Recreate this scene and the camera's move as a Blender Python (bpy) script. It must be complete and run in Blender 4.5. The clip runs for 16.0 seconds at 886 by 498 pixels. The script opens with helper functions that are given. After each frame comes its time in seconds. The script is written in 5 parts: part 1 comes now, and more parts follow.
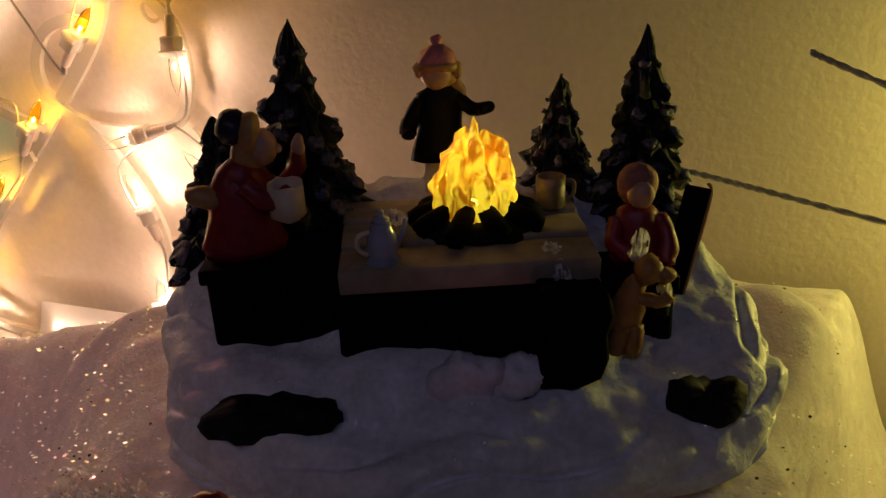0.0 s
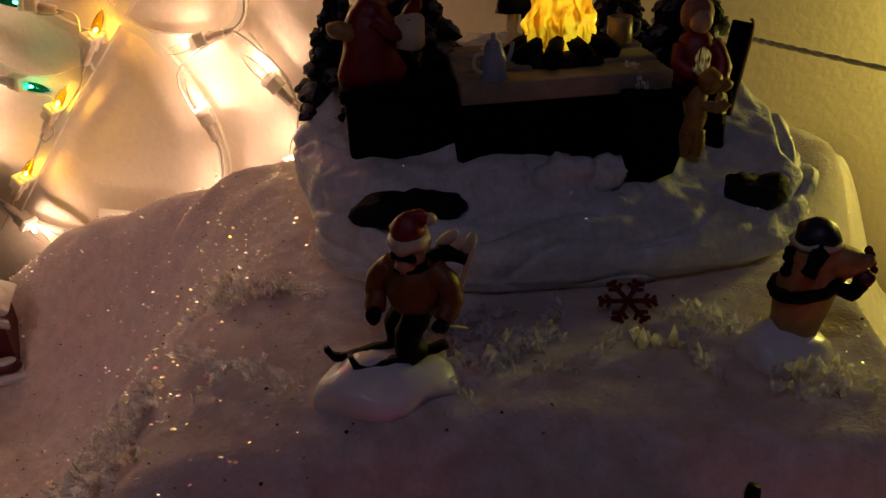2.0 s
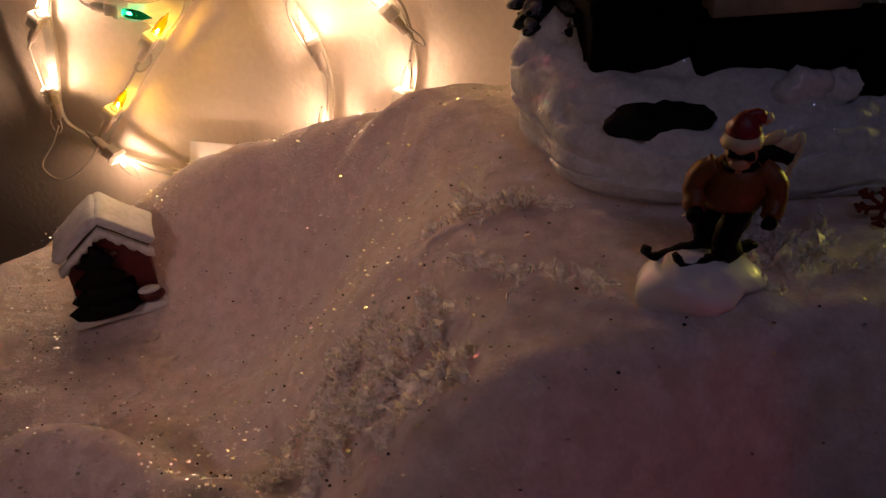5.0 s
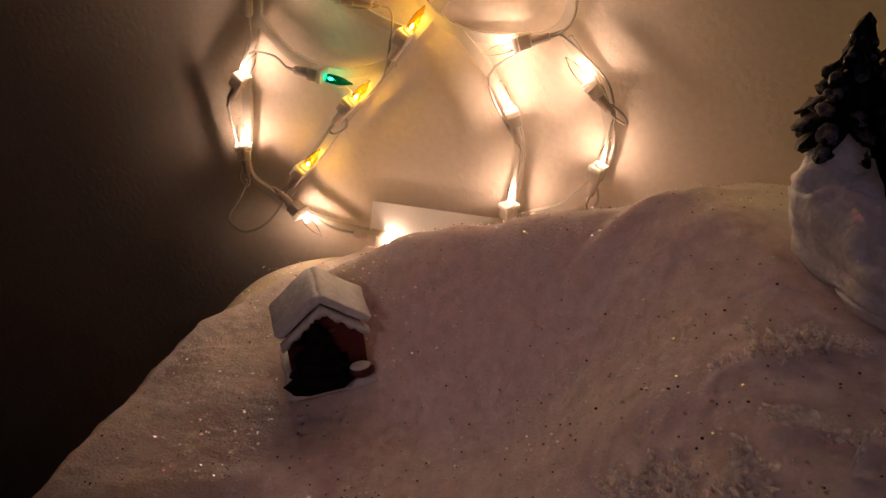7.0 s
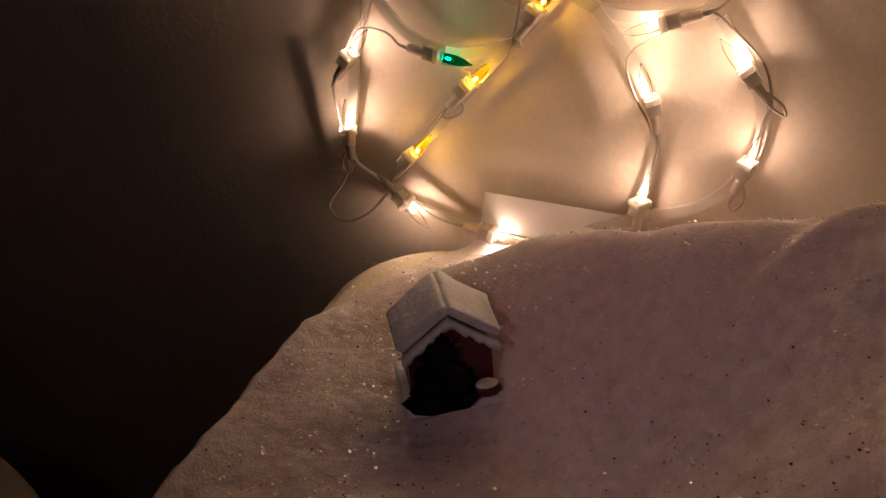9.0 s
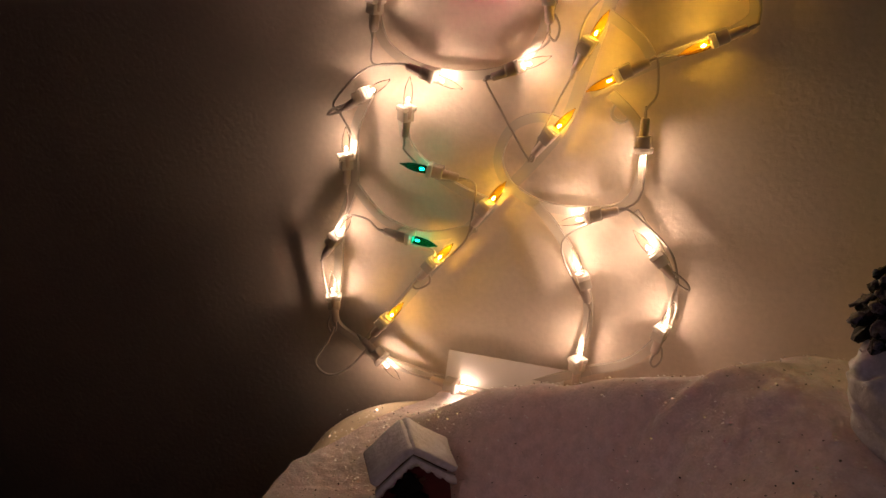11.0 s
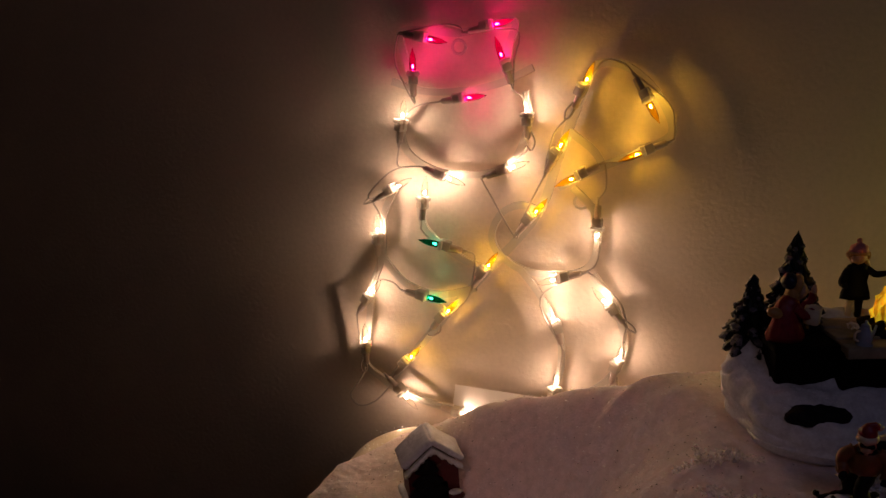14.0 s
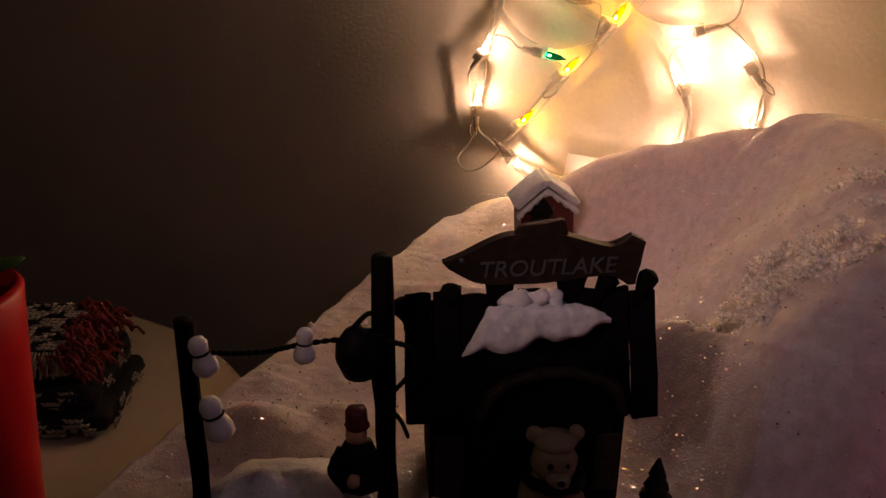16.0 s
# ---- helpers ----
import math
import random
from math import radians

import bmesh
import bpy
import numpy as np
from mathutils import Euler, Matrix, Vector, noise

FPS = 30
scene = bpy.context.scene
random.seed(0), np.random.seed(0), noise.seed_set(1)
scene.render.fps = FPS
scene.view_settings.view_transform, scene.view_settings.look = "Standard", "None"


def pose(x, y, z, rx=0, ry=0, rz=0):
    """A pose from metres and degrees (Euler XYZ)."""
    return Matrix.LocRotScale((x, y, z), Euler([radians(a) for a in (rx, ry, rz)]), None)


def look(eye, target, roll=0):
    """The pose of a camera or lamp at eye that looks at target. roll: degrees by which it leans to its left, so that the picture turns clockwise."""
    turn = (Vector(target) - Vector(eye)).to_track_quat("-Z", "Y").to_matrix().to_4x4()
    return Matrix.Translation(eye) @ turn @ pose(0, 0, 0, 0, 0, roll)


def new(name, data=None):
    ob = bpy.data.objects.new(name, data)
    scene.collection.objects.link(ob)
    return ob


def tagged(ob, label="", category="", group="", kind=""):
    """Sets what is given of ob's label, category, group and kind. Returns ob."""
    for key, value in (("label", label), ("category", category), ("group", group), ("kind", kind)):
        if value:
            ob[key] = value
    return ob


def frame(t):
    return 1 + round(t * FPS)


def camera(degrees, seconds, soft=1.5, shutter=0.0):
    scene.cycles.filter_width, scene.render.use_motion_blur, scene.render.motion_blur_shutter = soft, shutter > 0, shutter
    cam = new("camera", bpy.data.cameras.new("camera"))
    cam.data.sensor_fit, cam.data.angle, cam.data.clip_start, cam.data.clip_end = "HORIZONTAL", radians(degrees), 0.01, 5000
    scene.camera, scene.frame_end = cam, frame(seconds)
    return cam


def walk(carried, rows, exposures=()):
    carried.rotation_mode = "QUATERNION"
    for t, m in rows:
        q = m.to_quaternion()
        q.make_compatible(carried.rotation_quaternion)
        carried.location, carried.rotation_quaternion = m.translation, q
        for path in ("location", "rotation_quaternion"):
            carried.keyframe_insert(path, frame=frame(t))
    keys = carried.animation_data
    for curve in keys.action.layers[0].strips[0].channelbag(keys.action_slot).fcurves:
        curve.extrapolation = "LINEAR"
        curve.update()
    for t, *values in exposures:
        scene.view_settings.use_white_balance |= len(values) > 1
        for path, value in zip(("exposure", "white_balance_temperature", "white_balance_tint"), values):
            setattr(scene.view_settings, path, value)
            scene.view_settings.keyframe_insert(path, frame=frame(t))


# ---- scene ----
cam = camera(55.9, 16.0)
PATH = [
    (0, (0.038, -0.412, 0.344), (-0.451, 1.363, -0.435), -2.3),
    (0.5, (0.03, -0.434, 0.338), (-0.454, 1.349, -0.43), -2.1),
    (1, (0.018, -0.455, 0.332), (-0.44, 1.327, -0.452), -2.0),
    (1.5, (0.013, -0.475, 0.328), (-0.427, 1.295, -0.493), -2.5),
    (2, (0.009, -0.485, 0.32), (-0.398, 1.28, -0.528), -3.1),
    (2.5, (-0.005, -0.496, 0.313), (-0.382, 1.249, -0.587), -3.5),
    (3, (-0.013, -0.51, 0.307), (-0.359, 1.219, -0.637), -3.8),
    (3.2, (-0.017, -0.511, 0.307), (-0.351, 1.218, -0.641), -3.9),
    (5.3, (-0.101, -0.513, 0.318), (-0.405, 1.218, -0.637), -1.6),
    (5.5, (-0.112, -0.513, 0.325), (-0.452, 1.217, -0.62), -1.8),
    (6, (-0.131, -0.512, 0.335), (-0.514, 1.213, -0.603), -1.4),
    (6.5, (-0.145, -0.512, 0.349), (-0.559, 1.211, -0.577), -1.2),
    (7, (-0.16, -0.507, 0.348), (-0.625, 1.205, -0.576), -1.3),
    (7.5, (-0.184, -0.492, 0.344), (-0.723, 1.194, -0.587), -1.7),
    (8, (-0.206, -0.479, 0.338), (-0.775, 1.183, -0.617), -1.4),
    (8.2, (-0.209, -0.47, 0.338), (-0.792, 1.165, -0.655), -1.7),
    (10.3, (-0.201, -0.491, 0.365), (-0.793, 1.244, -0.433), -1.2),
    (10.5, (-0.192, -0.51, 0.371), (-0.777, 1.257, -0.36), -0.9),
    (11, (-0.175, -0.548, 0.39), (-0.753, 1.248, -0.273), -0.9),
    (11.5, (-0.153, -0.593, 0.406), (-0.719, 1.225, -0.206), -0.8),
    (12, (-0.136, -0.627, 0.421), (-0.691, 1.207, -0.152), -0.8),
    (12.5, (-0.125, -0.656, 0.433), (-0.674, 1.194, -0.093), -0.9),
    (13, (-0.12, -0.688, 0.447), (-0.669, 1.174, -0.035), -1.0),
    (13.5, (-0.118, -0.711, 0.449), (-0.676, 1.154, -0.011), -1.1),
    (14, (-0.126, -0.728, 0.426), (-0.716, 1.125, -0.041), -1.1),
    (14.5, (-0.135, -0.733, 0.391), (-0.774, 1.076, -0.176), -1.0),
    (15, (-0.138, -0.732, 0.367), (-0.807, 1.04, -0.277), -0.6),
    (15.5, (-0.148, -0.736, 0.342), (-0.861, 0.989, -0.374), -0.2),
    (16, (-0.15, -0.732, 0.324), (-0.897, 0.956, -0.446), 0.2),
]
EXPOSURE = [(0, 0.9, 6350, 10), (0.5, 1.12, 6350, 10), (1, 1.15, 6350, 10), (1.5, 0.85, 6600, 10), (2, 0.75, 6800, 10), (2.5, 0.85, 7000, 10), (3.2, 0.92, 7000, 10), (5.5, 0.8, 6900, 10), (6.5, 0.48, 6700, 10), (7, 0.36, 6500, 10), (8.2, 0.27, 6350, 10),
            (10.5, 0.0, 6400, 10), (12.5, 0.15, 6550, 10), (14, 0.2, 6600, 10), (14.5, 0.5, 6600, 10), (15, 0.78, 6600, 10), (15.5, 1.1, 7000, 10), (16, 1.42, 7000, 10)]
walk(cam, [(t, look(eye, target, roll)) for t, eye, target, roll in PATH], EXPOSURE)

# ---- light and world ----
world = bpy.data.worlds.new("room_world")
scene.world = world
world.use_nodes = True
world.node_tree.nodes["Background"].inputs[0].default_value = (0.55, 0.5, 0.62, 1)
world.node_tree.nodes["Background"].inputs[1].default_value = 0.0015
BULB = 960.0      # radiance of a clear bulb's filament


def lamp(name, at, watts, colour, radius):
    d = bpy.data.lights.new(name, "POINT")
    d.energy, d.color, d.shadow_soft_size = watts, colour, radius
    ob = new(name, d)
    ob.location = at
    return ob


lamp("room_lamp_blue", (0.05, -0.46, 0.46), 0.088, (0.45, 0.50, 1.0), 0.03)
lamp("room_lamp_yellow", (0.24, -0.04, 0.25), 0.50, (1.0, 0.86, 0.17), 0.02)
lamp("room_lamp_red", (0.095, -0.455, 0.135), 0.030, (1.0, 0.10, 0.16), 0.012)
# added fill that lifts the front faces; no such lamp is in view
lamp("fill_lamp_warm", (-0.30, -0.95, 0.90), 0.32, (1.0, 0.66, 0.58), 0.06)
# added pink fill spot behind the viewer, brightens the cloth's western hill
beam = bpy.data.lights.new("fill_spot_pink", "SPOT")
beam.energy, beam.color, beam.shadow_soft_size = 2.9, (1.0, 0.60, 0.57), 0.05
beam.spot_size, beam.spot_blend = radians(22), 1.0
new("fill_spot_pink", beam).matrix_basis = look((-0.40, -1.00, 0.62), (-0.205, -0.215, 0.13))


# ---- materials ----
def material(name, colour, rough=0.6, metal=0.0, vary=0.25, grain=120.0, bump=0.5, bump_dist=0.0006, second=None, blotch=18.0, sheen=0.0, sub=0.0, random_amount=0.0, coat=0.0, spec=0.5):
    m = bpy.data.materials.new(name)
    m.use_nodes = True
    nt = m.node_tree
    b = nt.nodes["Principled BSDF"]
    co = nt.nodes.new("ShaderNodeTexCoord")
    n1 = nt.nodes.new("ShaderNodeTexNoise")
    n2 = nt.nodes.new("ShaderNodeTexNoise")
    for n, s, det in ((n1, grain, 4.0), (n2, blotch, 3.0)):
        n.inputs["Scale"].default_value, n.inputs["Detail"].default_value = s, det
        nt.links.new(co.outputs["Object"], n.inputs["Vector"])
    mix = nt.nodes.new("ShaderNodeMixRGB")
    other = second or tuple(c * (1 - vary) for c in colour)
    mix.inputs[1].default_value, mix.inputs[2].default_value = (*colour, 1), (*other, 1)
    ramp = nt.nodes.new("ShaderNodeMapRange")
    ramp.inputs[1].default_value, ramp.inputs[2].default_value = 0.38, 0.64
    add = nt.nodes.new("ShaderNodeMath")
    add.operation = "MULTIPLY_ADD"
    nt.links.new(n1.outputs[0], add.inputs[0])
    add.inputs[1].default_value = 0.45
    half = nt.nodes.new("ShaderNodeMath")
    half.operation = "MULTIPLY"
    half.inputs[1].default_value = 0.55
    nt.links.new(n2.outputs[0], half.inputs[0])
    nt.links.new(half.outputs[0], add.inputs[2])
    nt.links.new(add.outputs[0], ramp.inputs[0])
    nt.links.new(ramp.outputs[0], mix.inputs[0])
    out = mix.outputs[0]
    if random_amount:
        info = nt.nodes.new("ShaderNodeObjectInfo")
        hsv = nt.nodes.new("ShaderNodeHueSaturation")
        mr = nt.nodes.new("ShaderNodeMapRange")
        mr.inputs[3].default_value, mr.inputs[4].default_value = 1 - random_amount, 1 + random_amount
        nt.links.new(info.outputs["Random"], mr.inputs[0])
        nt.links.new(mr.outputs[0], hsv.inputs["Value"])
        nt.links.new(out, hsv.inputs["Color"])
        out = hsv.outputs[0]
    nt.links.new(out, b.inputs["Base Color"])
    b.inputs["Roughness"].default_value, b.inputs["Metallic"].default_value = rough, metal
    b.inputs["Specular IOR Level"].default_value = spec
    if sheen:
        b.inputs["Sheen Weight"].default_value = sheen
    if coat:
        b.inputs["Coat Weight"].default_value = coat
    if sub:
        b.inputs["Subsurface Weight"].default_value = sub
        b.inputs["Subsurface Radius"].default_value = (0.004, 0.003, 0.002)
        b.inputs["Subsurface Scale"].default_value = 1.0
    if bump:
        bp = nt.nodes.new("ShaderNodeBump")
        bp.inputs["Strength"].default_value, bp.inputs["Distance"].default_value = bump, bump_dist
        nt.links.new(n1.outputs[0], bp.inputs["Height"])
        nt.links.new(bp.outputs[0], b.inputs["Normal"])
    return m


def translucent_plastic(name, colour, share=0.30, through_share=0.38):
    """Milky, half see-through plastic that light shines through."""
    m = bpy.data.materials.new(name)
    m.use_nodes = True
    nt = m.node_tree
    b, o = nt.nodes["Principled BSDF"], nt.nodes["Material Output"]
    b.inputs["Base Color"].default_value, b.inputs["Roughness"].default_value = (*colour, 1), 0.22
    t, x, n, c, p, y = (nt.nodes.new("ShaderNode" + k) for k in ("BsdfTranslucent", "MixShader", "TexNoise", "TexCoord", "BsdfTransparent", "MixShader"))
    t.inputs[0].default_value = (*colour, 1)
    p.inputs[0].default_value = (0.95, 0.93, 0.90, 1)
    n.inputs["Scale"].default_value = 90
    nt.links.new(c.outputs["Object"], n.inputs["Vector"])
    r = nt.nodes.new("ShaderNodeMapRange")
    r.inputs[3].default_value, r.inputs[4].default_value = share - 0.12, share + 0.12
    nt.links.new(n.outputs[0], r.inputs[0])
    nt.links.new(r.outputs[0], x.inputs[0])
    nt.links.new(b.outputs[0], x.inputs[1])
    nt.links.new(t.outputs[0], x.inputs[2])
    y.inputs[0].default_value = through_share
    nt.links.new(x.outputs[0], y.inputs[1])
    nt.links.new(p.outputs[0], y.inputs[2])
    nt.links.new(y.outputs[0], o.inputs[0])
    return m


def glow(name, colour, strength):
    m = bpy.data.materials.new(name)
    m.use_nodes = True
    nt = m.node_tree
    nt.nodes.clear()
    e, o = nt.nodes.new("ShaderNodeEmission"), nt.nodes.new("ShaderNodeOutputMaterial")
    e.inputs[0].default_value, e.inputs[1].default_value = (*colour, 1), strength
    nt.links.new(e.outputs[0], o.inputs[0])
    return m


def clear(name, tint, gloss=0.12, rough=0.06):
    """Thin clear or tinted shell: lets light straight through, with a glossy face."""
    m = bpy.data.materials.new(name)
    m.use_nodes = True
    nt = m.node_tree
    nt.nodes.clear()
    t, g, x, o, f = (nt.nodes.new("ShaderNode" + k) for k in ("BsdfTransparent", "BsdfGlossy", "MixShader", "OutputMaterial", "Fresnel"))
    t.inputs[0].default_value = (*tint, 1)
    g.inputs["Roughness"].default_value = rough
    f.inputs[0].default_value = 1.14
    nt.links.new(f.outputs[0], x.inputs[0])
    nt.links.new(t.outputs[0], x.inputs[1])
    nt.links.new(g.outputs[0], x.inputs[2])
    nt.links.new(x.outputs[0], o.inputs[0])
    return m


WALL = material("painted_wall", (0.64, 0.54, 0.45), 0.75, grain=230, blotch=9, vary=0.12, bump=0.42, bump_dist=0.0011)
# dim so that these unseen walls throw little light back on the north wall
FARWALL = material("low_bounce_wall", (0.24, 0.21, 0.20), 0.8, grain=230, blotch=9, vary=0.12, bump=0.3)
CREAM = material("cream_gloss_paint", (0.66, 0.57, 0.42), 0.32, vary=0.08, grain=60, bump=0.08)
DARKFLOOR = material("dark_floor", (0.06, 0.045, 0.035), 0.6)
CLOTH = material("white_batting", (0.87, 0.79, 0.81), 0.95, vary=0.26, grain=700, blotch=170, bump=0.65, bump_dist=0.0008, sheen=0.3, sub=0.4)
def let_through(m, share, colour, kind, clouds=0, swing=0):
    """Mixes a see-through or light-scattering share into a material."""
    nt = m.node_tree
    out = nt.nodes["Material Output"]
    first = out.inputs[0].links[0].from_socket
    t, x = nt.nodes.new("ShaderNodeBsdf" + kind), nt.nodes.new("ShaderNodeMixShader")
    t.inputs[0].default_value, x.inputs[0].default_value = (*colour, 1), share
    if clouds:
        # thinner and thicker places in the fleece
        c, n, r = (nt.nodes.new("ShaderNode" + k) for k in ("TexCoord", "TexNoise", "MapRange"))
        n.inputs["Scale"].default_value, n.inputs["Detail"].default_value = clouds, 5
        r.inputs[1].default_value, r.inputs[2].default_value = 0.38, 0.62
        r.inputs[3].default_value, r.inputs[4].default_value = share * (1 - swing), share * (1 + swing)
        nt.links.new(c.outputs["Object"], n.inputs["Vector"])
        nt.links.new(n.outputs[0], r.inputs[0])
        nt.links.new(r.outputs[0], x.inputs[0])
    nt.links.new(first, x.inputs[1])
    nt.links.new(t.outputs[0], x.inputs[2])
    nt.links.new(x.outputs[0], out.inputs[0])
    return m


let_through(CLOTH, 0.26, (0.97, 0.82, 0.84), "Translucent", 130, 0.5)
CLOTHBACK = let_through(material("batting_back", (0.78, 0.72, 0.74), 0.95, vary=0.16, grain=950, bump=0.3), 0.88, (1.0, 0.97, 0.97), "Transparent")
SNOW = material("painted_snow", (0.74, 0.76, 0.80), 0.55, vary=0.28, grain=420, blotch=120, bump=0.6, bump_dist=0.0008, coat=0.15)
WHITEGLAZE = material("white_glazed_snow", (0.86, 0.86, 0.88), 0.35, vary=0.10, grain=200, blotch=60, bump=0.3, coat=0.3)
ROCK = material("black_rock_paint", (0.008, 0.008, 0.009), 0.7, vary=0.5, grain=300, bump=0.6, spec=0.2)
TREE = material("resin_tree_green", (0.004, 0.008, 0.008), 0.5, vary=0.4, grain=400, bump=0.4, spec=0.25)
TREESNOW = material("frosted_tip", (0.15, 0.15, 0.19), 0.6, grain=900, blotch=420, bump=0.6, second=(0.012, 0.016, 0.018))
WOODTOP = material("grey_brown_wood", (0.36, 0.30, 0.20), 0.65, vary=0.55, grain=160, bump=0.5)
SIGNWOOD = material("weathered_sign_wood", (0.030, 0.020, 0.014), 0.6, vary=0.6, grain=220, bump=0.6, spec=0.2, second=(0.004, 0.003, 0.003))
# near black: the shade on these faces is put into the colour
DARKWOOD = material("near_black_wood", (0.0035, 0.0024, 0.002), 0.8, vary=0.5, grain=200, bump=0.6, spec=0.08)
RED = material("red_paint", (0.25, 0.012, 0.02), 0.45, vary=0.4, grain=300)
DARKRED = material("dark_red_paint", (0.10, 0.006, 0.010), 0.5, vary=0.4, grain=300)
BLACK = material("black_paint", (0.003, 0.003, 0.0035), 0.6, vary=0.3, grain=300, spec=0.15)
SKIN = material("doll_skin_paint", (0.55, 0.32, 0.20), 0.5, vary=0.2, grain=300)
TAN = material("tan_paint", (0.50, 0.27, 0.09), 0.5, vary=0.4, grain=300)
GOLDTAN = material("golden_fur_paint", (0.45, 0.22, 0.05), 0.5, vary=0.5, grain=260, bump=0.8)
ORANGE = material("orange_coat_paint", (0.23, 0.075, 0.015), 0.5, vary=0.5, grain=260)
HOOD = material("rosy_knit_paint", (0.36, 0.15, 0.10), 0.7, vary=0.4, grain=500, bump=0.8)
PINK = material("pink_knit_paint", (0.62, 0.22, 0.20), 0.6, vary=0.3, grain=400, bump=0.7)
BEARFUR = material("cream_fur_paint", (0.20, 0.15, 0.09), 0.6, vary=0.4, grain=300, bump=0.6)
IVORY = material("ivory_paint", (0.70, 0.60, 0.42), 0.5, vary=0.2, grain=200)
MUGBROWN = material("mottled_brown_stoneware", (0.30, 0.21, 0.11), 0.4, vary=0.6, grain=260)
BROWN = material("brown_paint", (0.10, 0.045, 0.02), 0.5, vary=0.4, grain=240)
NAVY = material("navy_paint", (0.008, 0.010, 0.030), 0.45, vary=0.3, grain=240)
BLUEENAMEL = material("blue_enamel", (0.34, 0.40, 0.50), 0.2, vary=0.4, grain=150, coat=0.5)
WHITEPLASTIC = translucent_plastic("milky_white_plastic", (0.80, 0.75, 0.68))
SOCKET = material("socket_plastic", (0.52, 0.42, 0.36), 0.35, vary=0.2, grain=150, random_amount=0.3)
WIRE = material("white_wire", (0.42, 0.36, 0.31), 0.4, vary=0.1, grain=120, bump=0)
CORD = material("grey_twine", (0.50, 0.46, 0.40), 0.9, vary=0.5, grain=500, bump=0.8)
CARD = material("block_brown", (0.30, 0.20, 0.12), 0.85, vary=0.2, grain=150, bump=0.2)
PAPER = material("white_card", (0.80, 0.76, 0.74), 0.7, vary=0.05, grain=80, bump=0.05)
BRISTLE = material("green_bristle", (0.17, 0.36, 0.05), 0.5, vary=0.6, grain=300, bump=0.2)
KNITDARK = material("black_knit", (0.012, 0.012, 0.014), 0.9, vary=0.4, grain=700, bump=0.8)
KNITWHITE = material("ivory_knit", (0.50, 0.45, 0.38), 0.9, vary=0.3, grain=700, bump=0.8)
KNITRED = material("red_yarn", (0.26, 0.035, 0.04), 0.9, vary=0.5, grain=700, bump=0.8)
REDFELT = material("red_gloss", (0.55, 0.008, 0.02), 0.4, vary=0.1, grain=120, bump=0.1)
GREENFELT = material("green_felt", (0.03, 0.10, 0.02), 0.8, vary=0.4, grain=300)
def cellophane(name):
    """Thin crumpled clear plastic: mostly see-through, whitish and glossy."""
    m = bpy.data.materials.new(name)
    m.use_nodes = True
    nt = m.node_tree
    b, o = nt.nodes["Principled BSDF"], nt.nodes["Material Output"]
    b.inputs["Base Color"].default_value, b.inputs["Roughness"].default_value = (0.95, 0.93, 0.92, 1), 0.18
    t, x, n, c, r = (nt.nodes.new("ShaderNode" + k) for k in ("BsdfTransparent", "MixShader", "TexNoise", "TexCoord", "MapRange"))
    n.inputs["Scale"].default_value = 380
    nt.links.new(c.outputs["Object"], n.inputs["Vector"])
    r.inputs[1].default_value, r.inputs[2].default_value, r.inputs[3].default_value, r.inputs[4].default_value = 0.35, 0.62, 0.40, 1.0
    nt.links.new(n.outputs[0], r.inputs[0])
    nt.links.new(r.outputs[0], x.inputs[0])
    nt.links.new(t.outputs[0], x.inputs[1])
    tr, both = nt.nodes.new("ShaderNodeBsdfTranslucent"), nt.nodes.new("ShaderNodeMixShader")
    tr.inputs[0].default_value = (0.95, 0.93, 0.92, 1)
    both.inputs[0].default_value = 0.48
    nt.links.new(b.outputs[0], both.inputs[1])
    nt.links.new(tr.outputs[0], both.inputs[2])
    nt.links.new(both.outputs[0], x.inputs[2])
    nt.links.new(x.outputs[0], o.inputs[0])
    return m


CELLO = cellophane("crumpled_clear_plastic")
GLITTER = material("silver_glitter", (0.97, 0.97, 0.98), 0.30, metal=1.0, vary=0.1, bump=0)
# silver flakes that mirror the dark room, painted as a dark copy
UNLIT_GLITTER = material("unlit_glitter", (0.035, 0.03, 0.035), 0.35, vary=0.3, bump=0)
REDGLITTER = material("red_glitter", (0.22, 0.015, 0.02), 0.35, metal=0.4, vary=0.6, grain=900)
GREYLETTER = material("grey_letter_paint", (0.075, 0.08, 0.09), 0.5, vary=0.4, grain=300)
GLASS = {"w": clear("clear_bulb_glass", (1, 0.98, 0.94)), "y": clear("yellow_bulb_glass", (1.0, 0.78, 0.20)),
         "g": clear("green_bulb_glass", (0.05, 0.42, 0.30)), "r": clear("red_bulb_glass", (0.95, 0.12, 0.55))}
FILAMENT = {"w": glow("warm_filament", (1.0, 0.685, 0.50), BULB), "y": glow("yellow_filament", (1.0, 0.68, 0.22), BULB * 0.50),
            "g": glow("green_filament", (0.03, 0.75, 0.48), BULB * 0.22), "r": glow("red_filament", (1.0, 0.05, 0.30), BULB * 0.40)}


# ---- shape helpers ----
def orient(a, b):
    """Matrix whose z runs from a to b, with its origin at a."""
    a, b = Vector(a), Vector(b)
    return Matrix.Translation(a) @ (b - a).to_track_quat("Z", "Y").to_matrix().to_4x4()


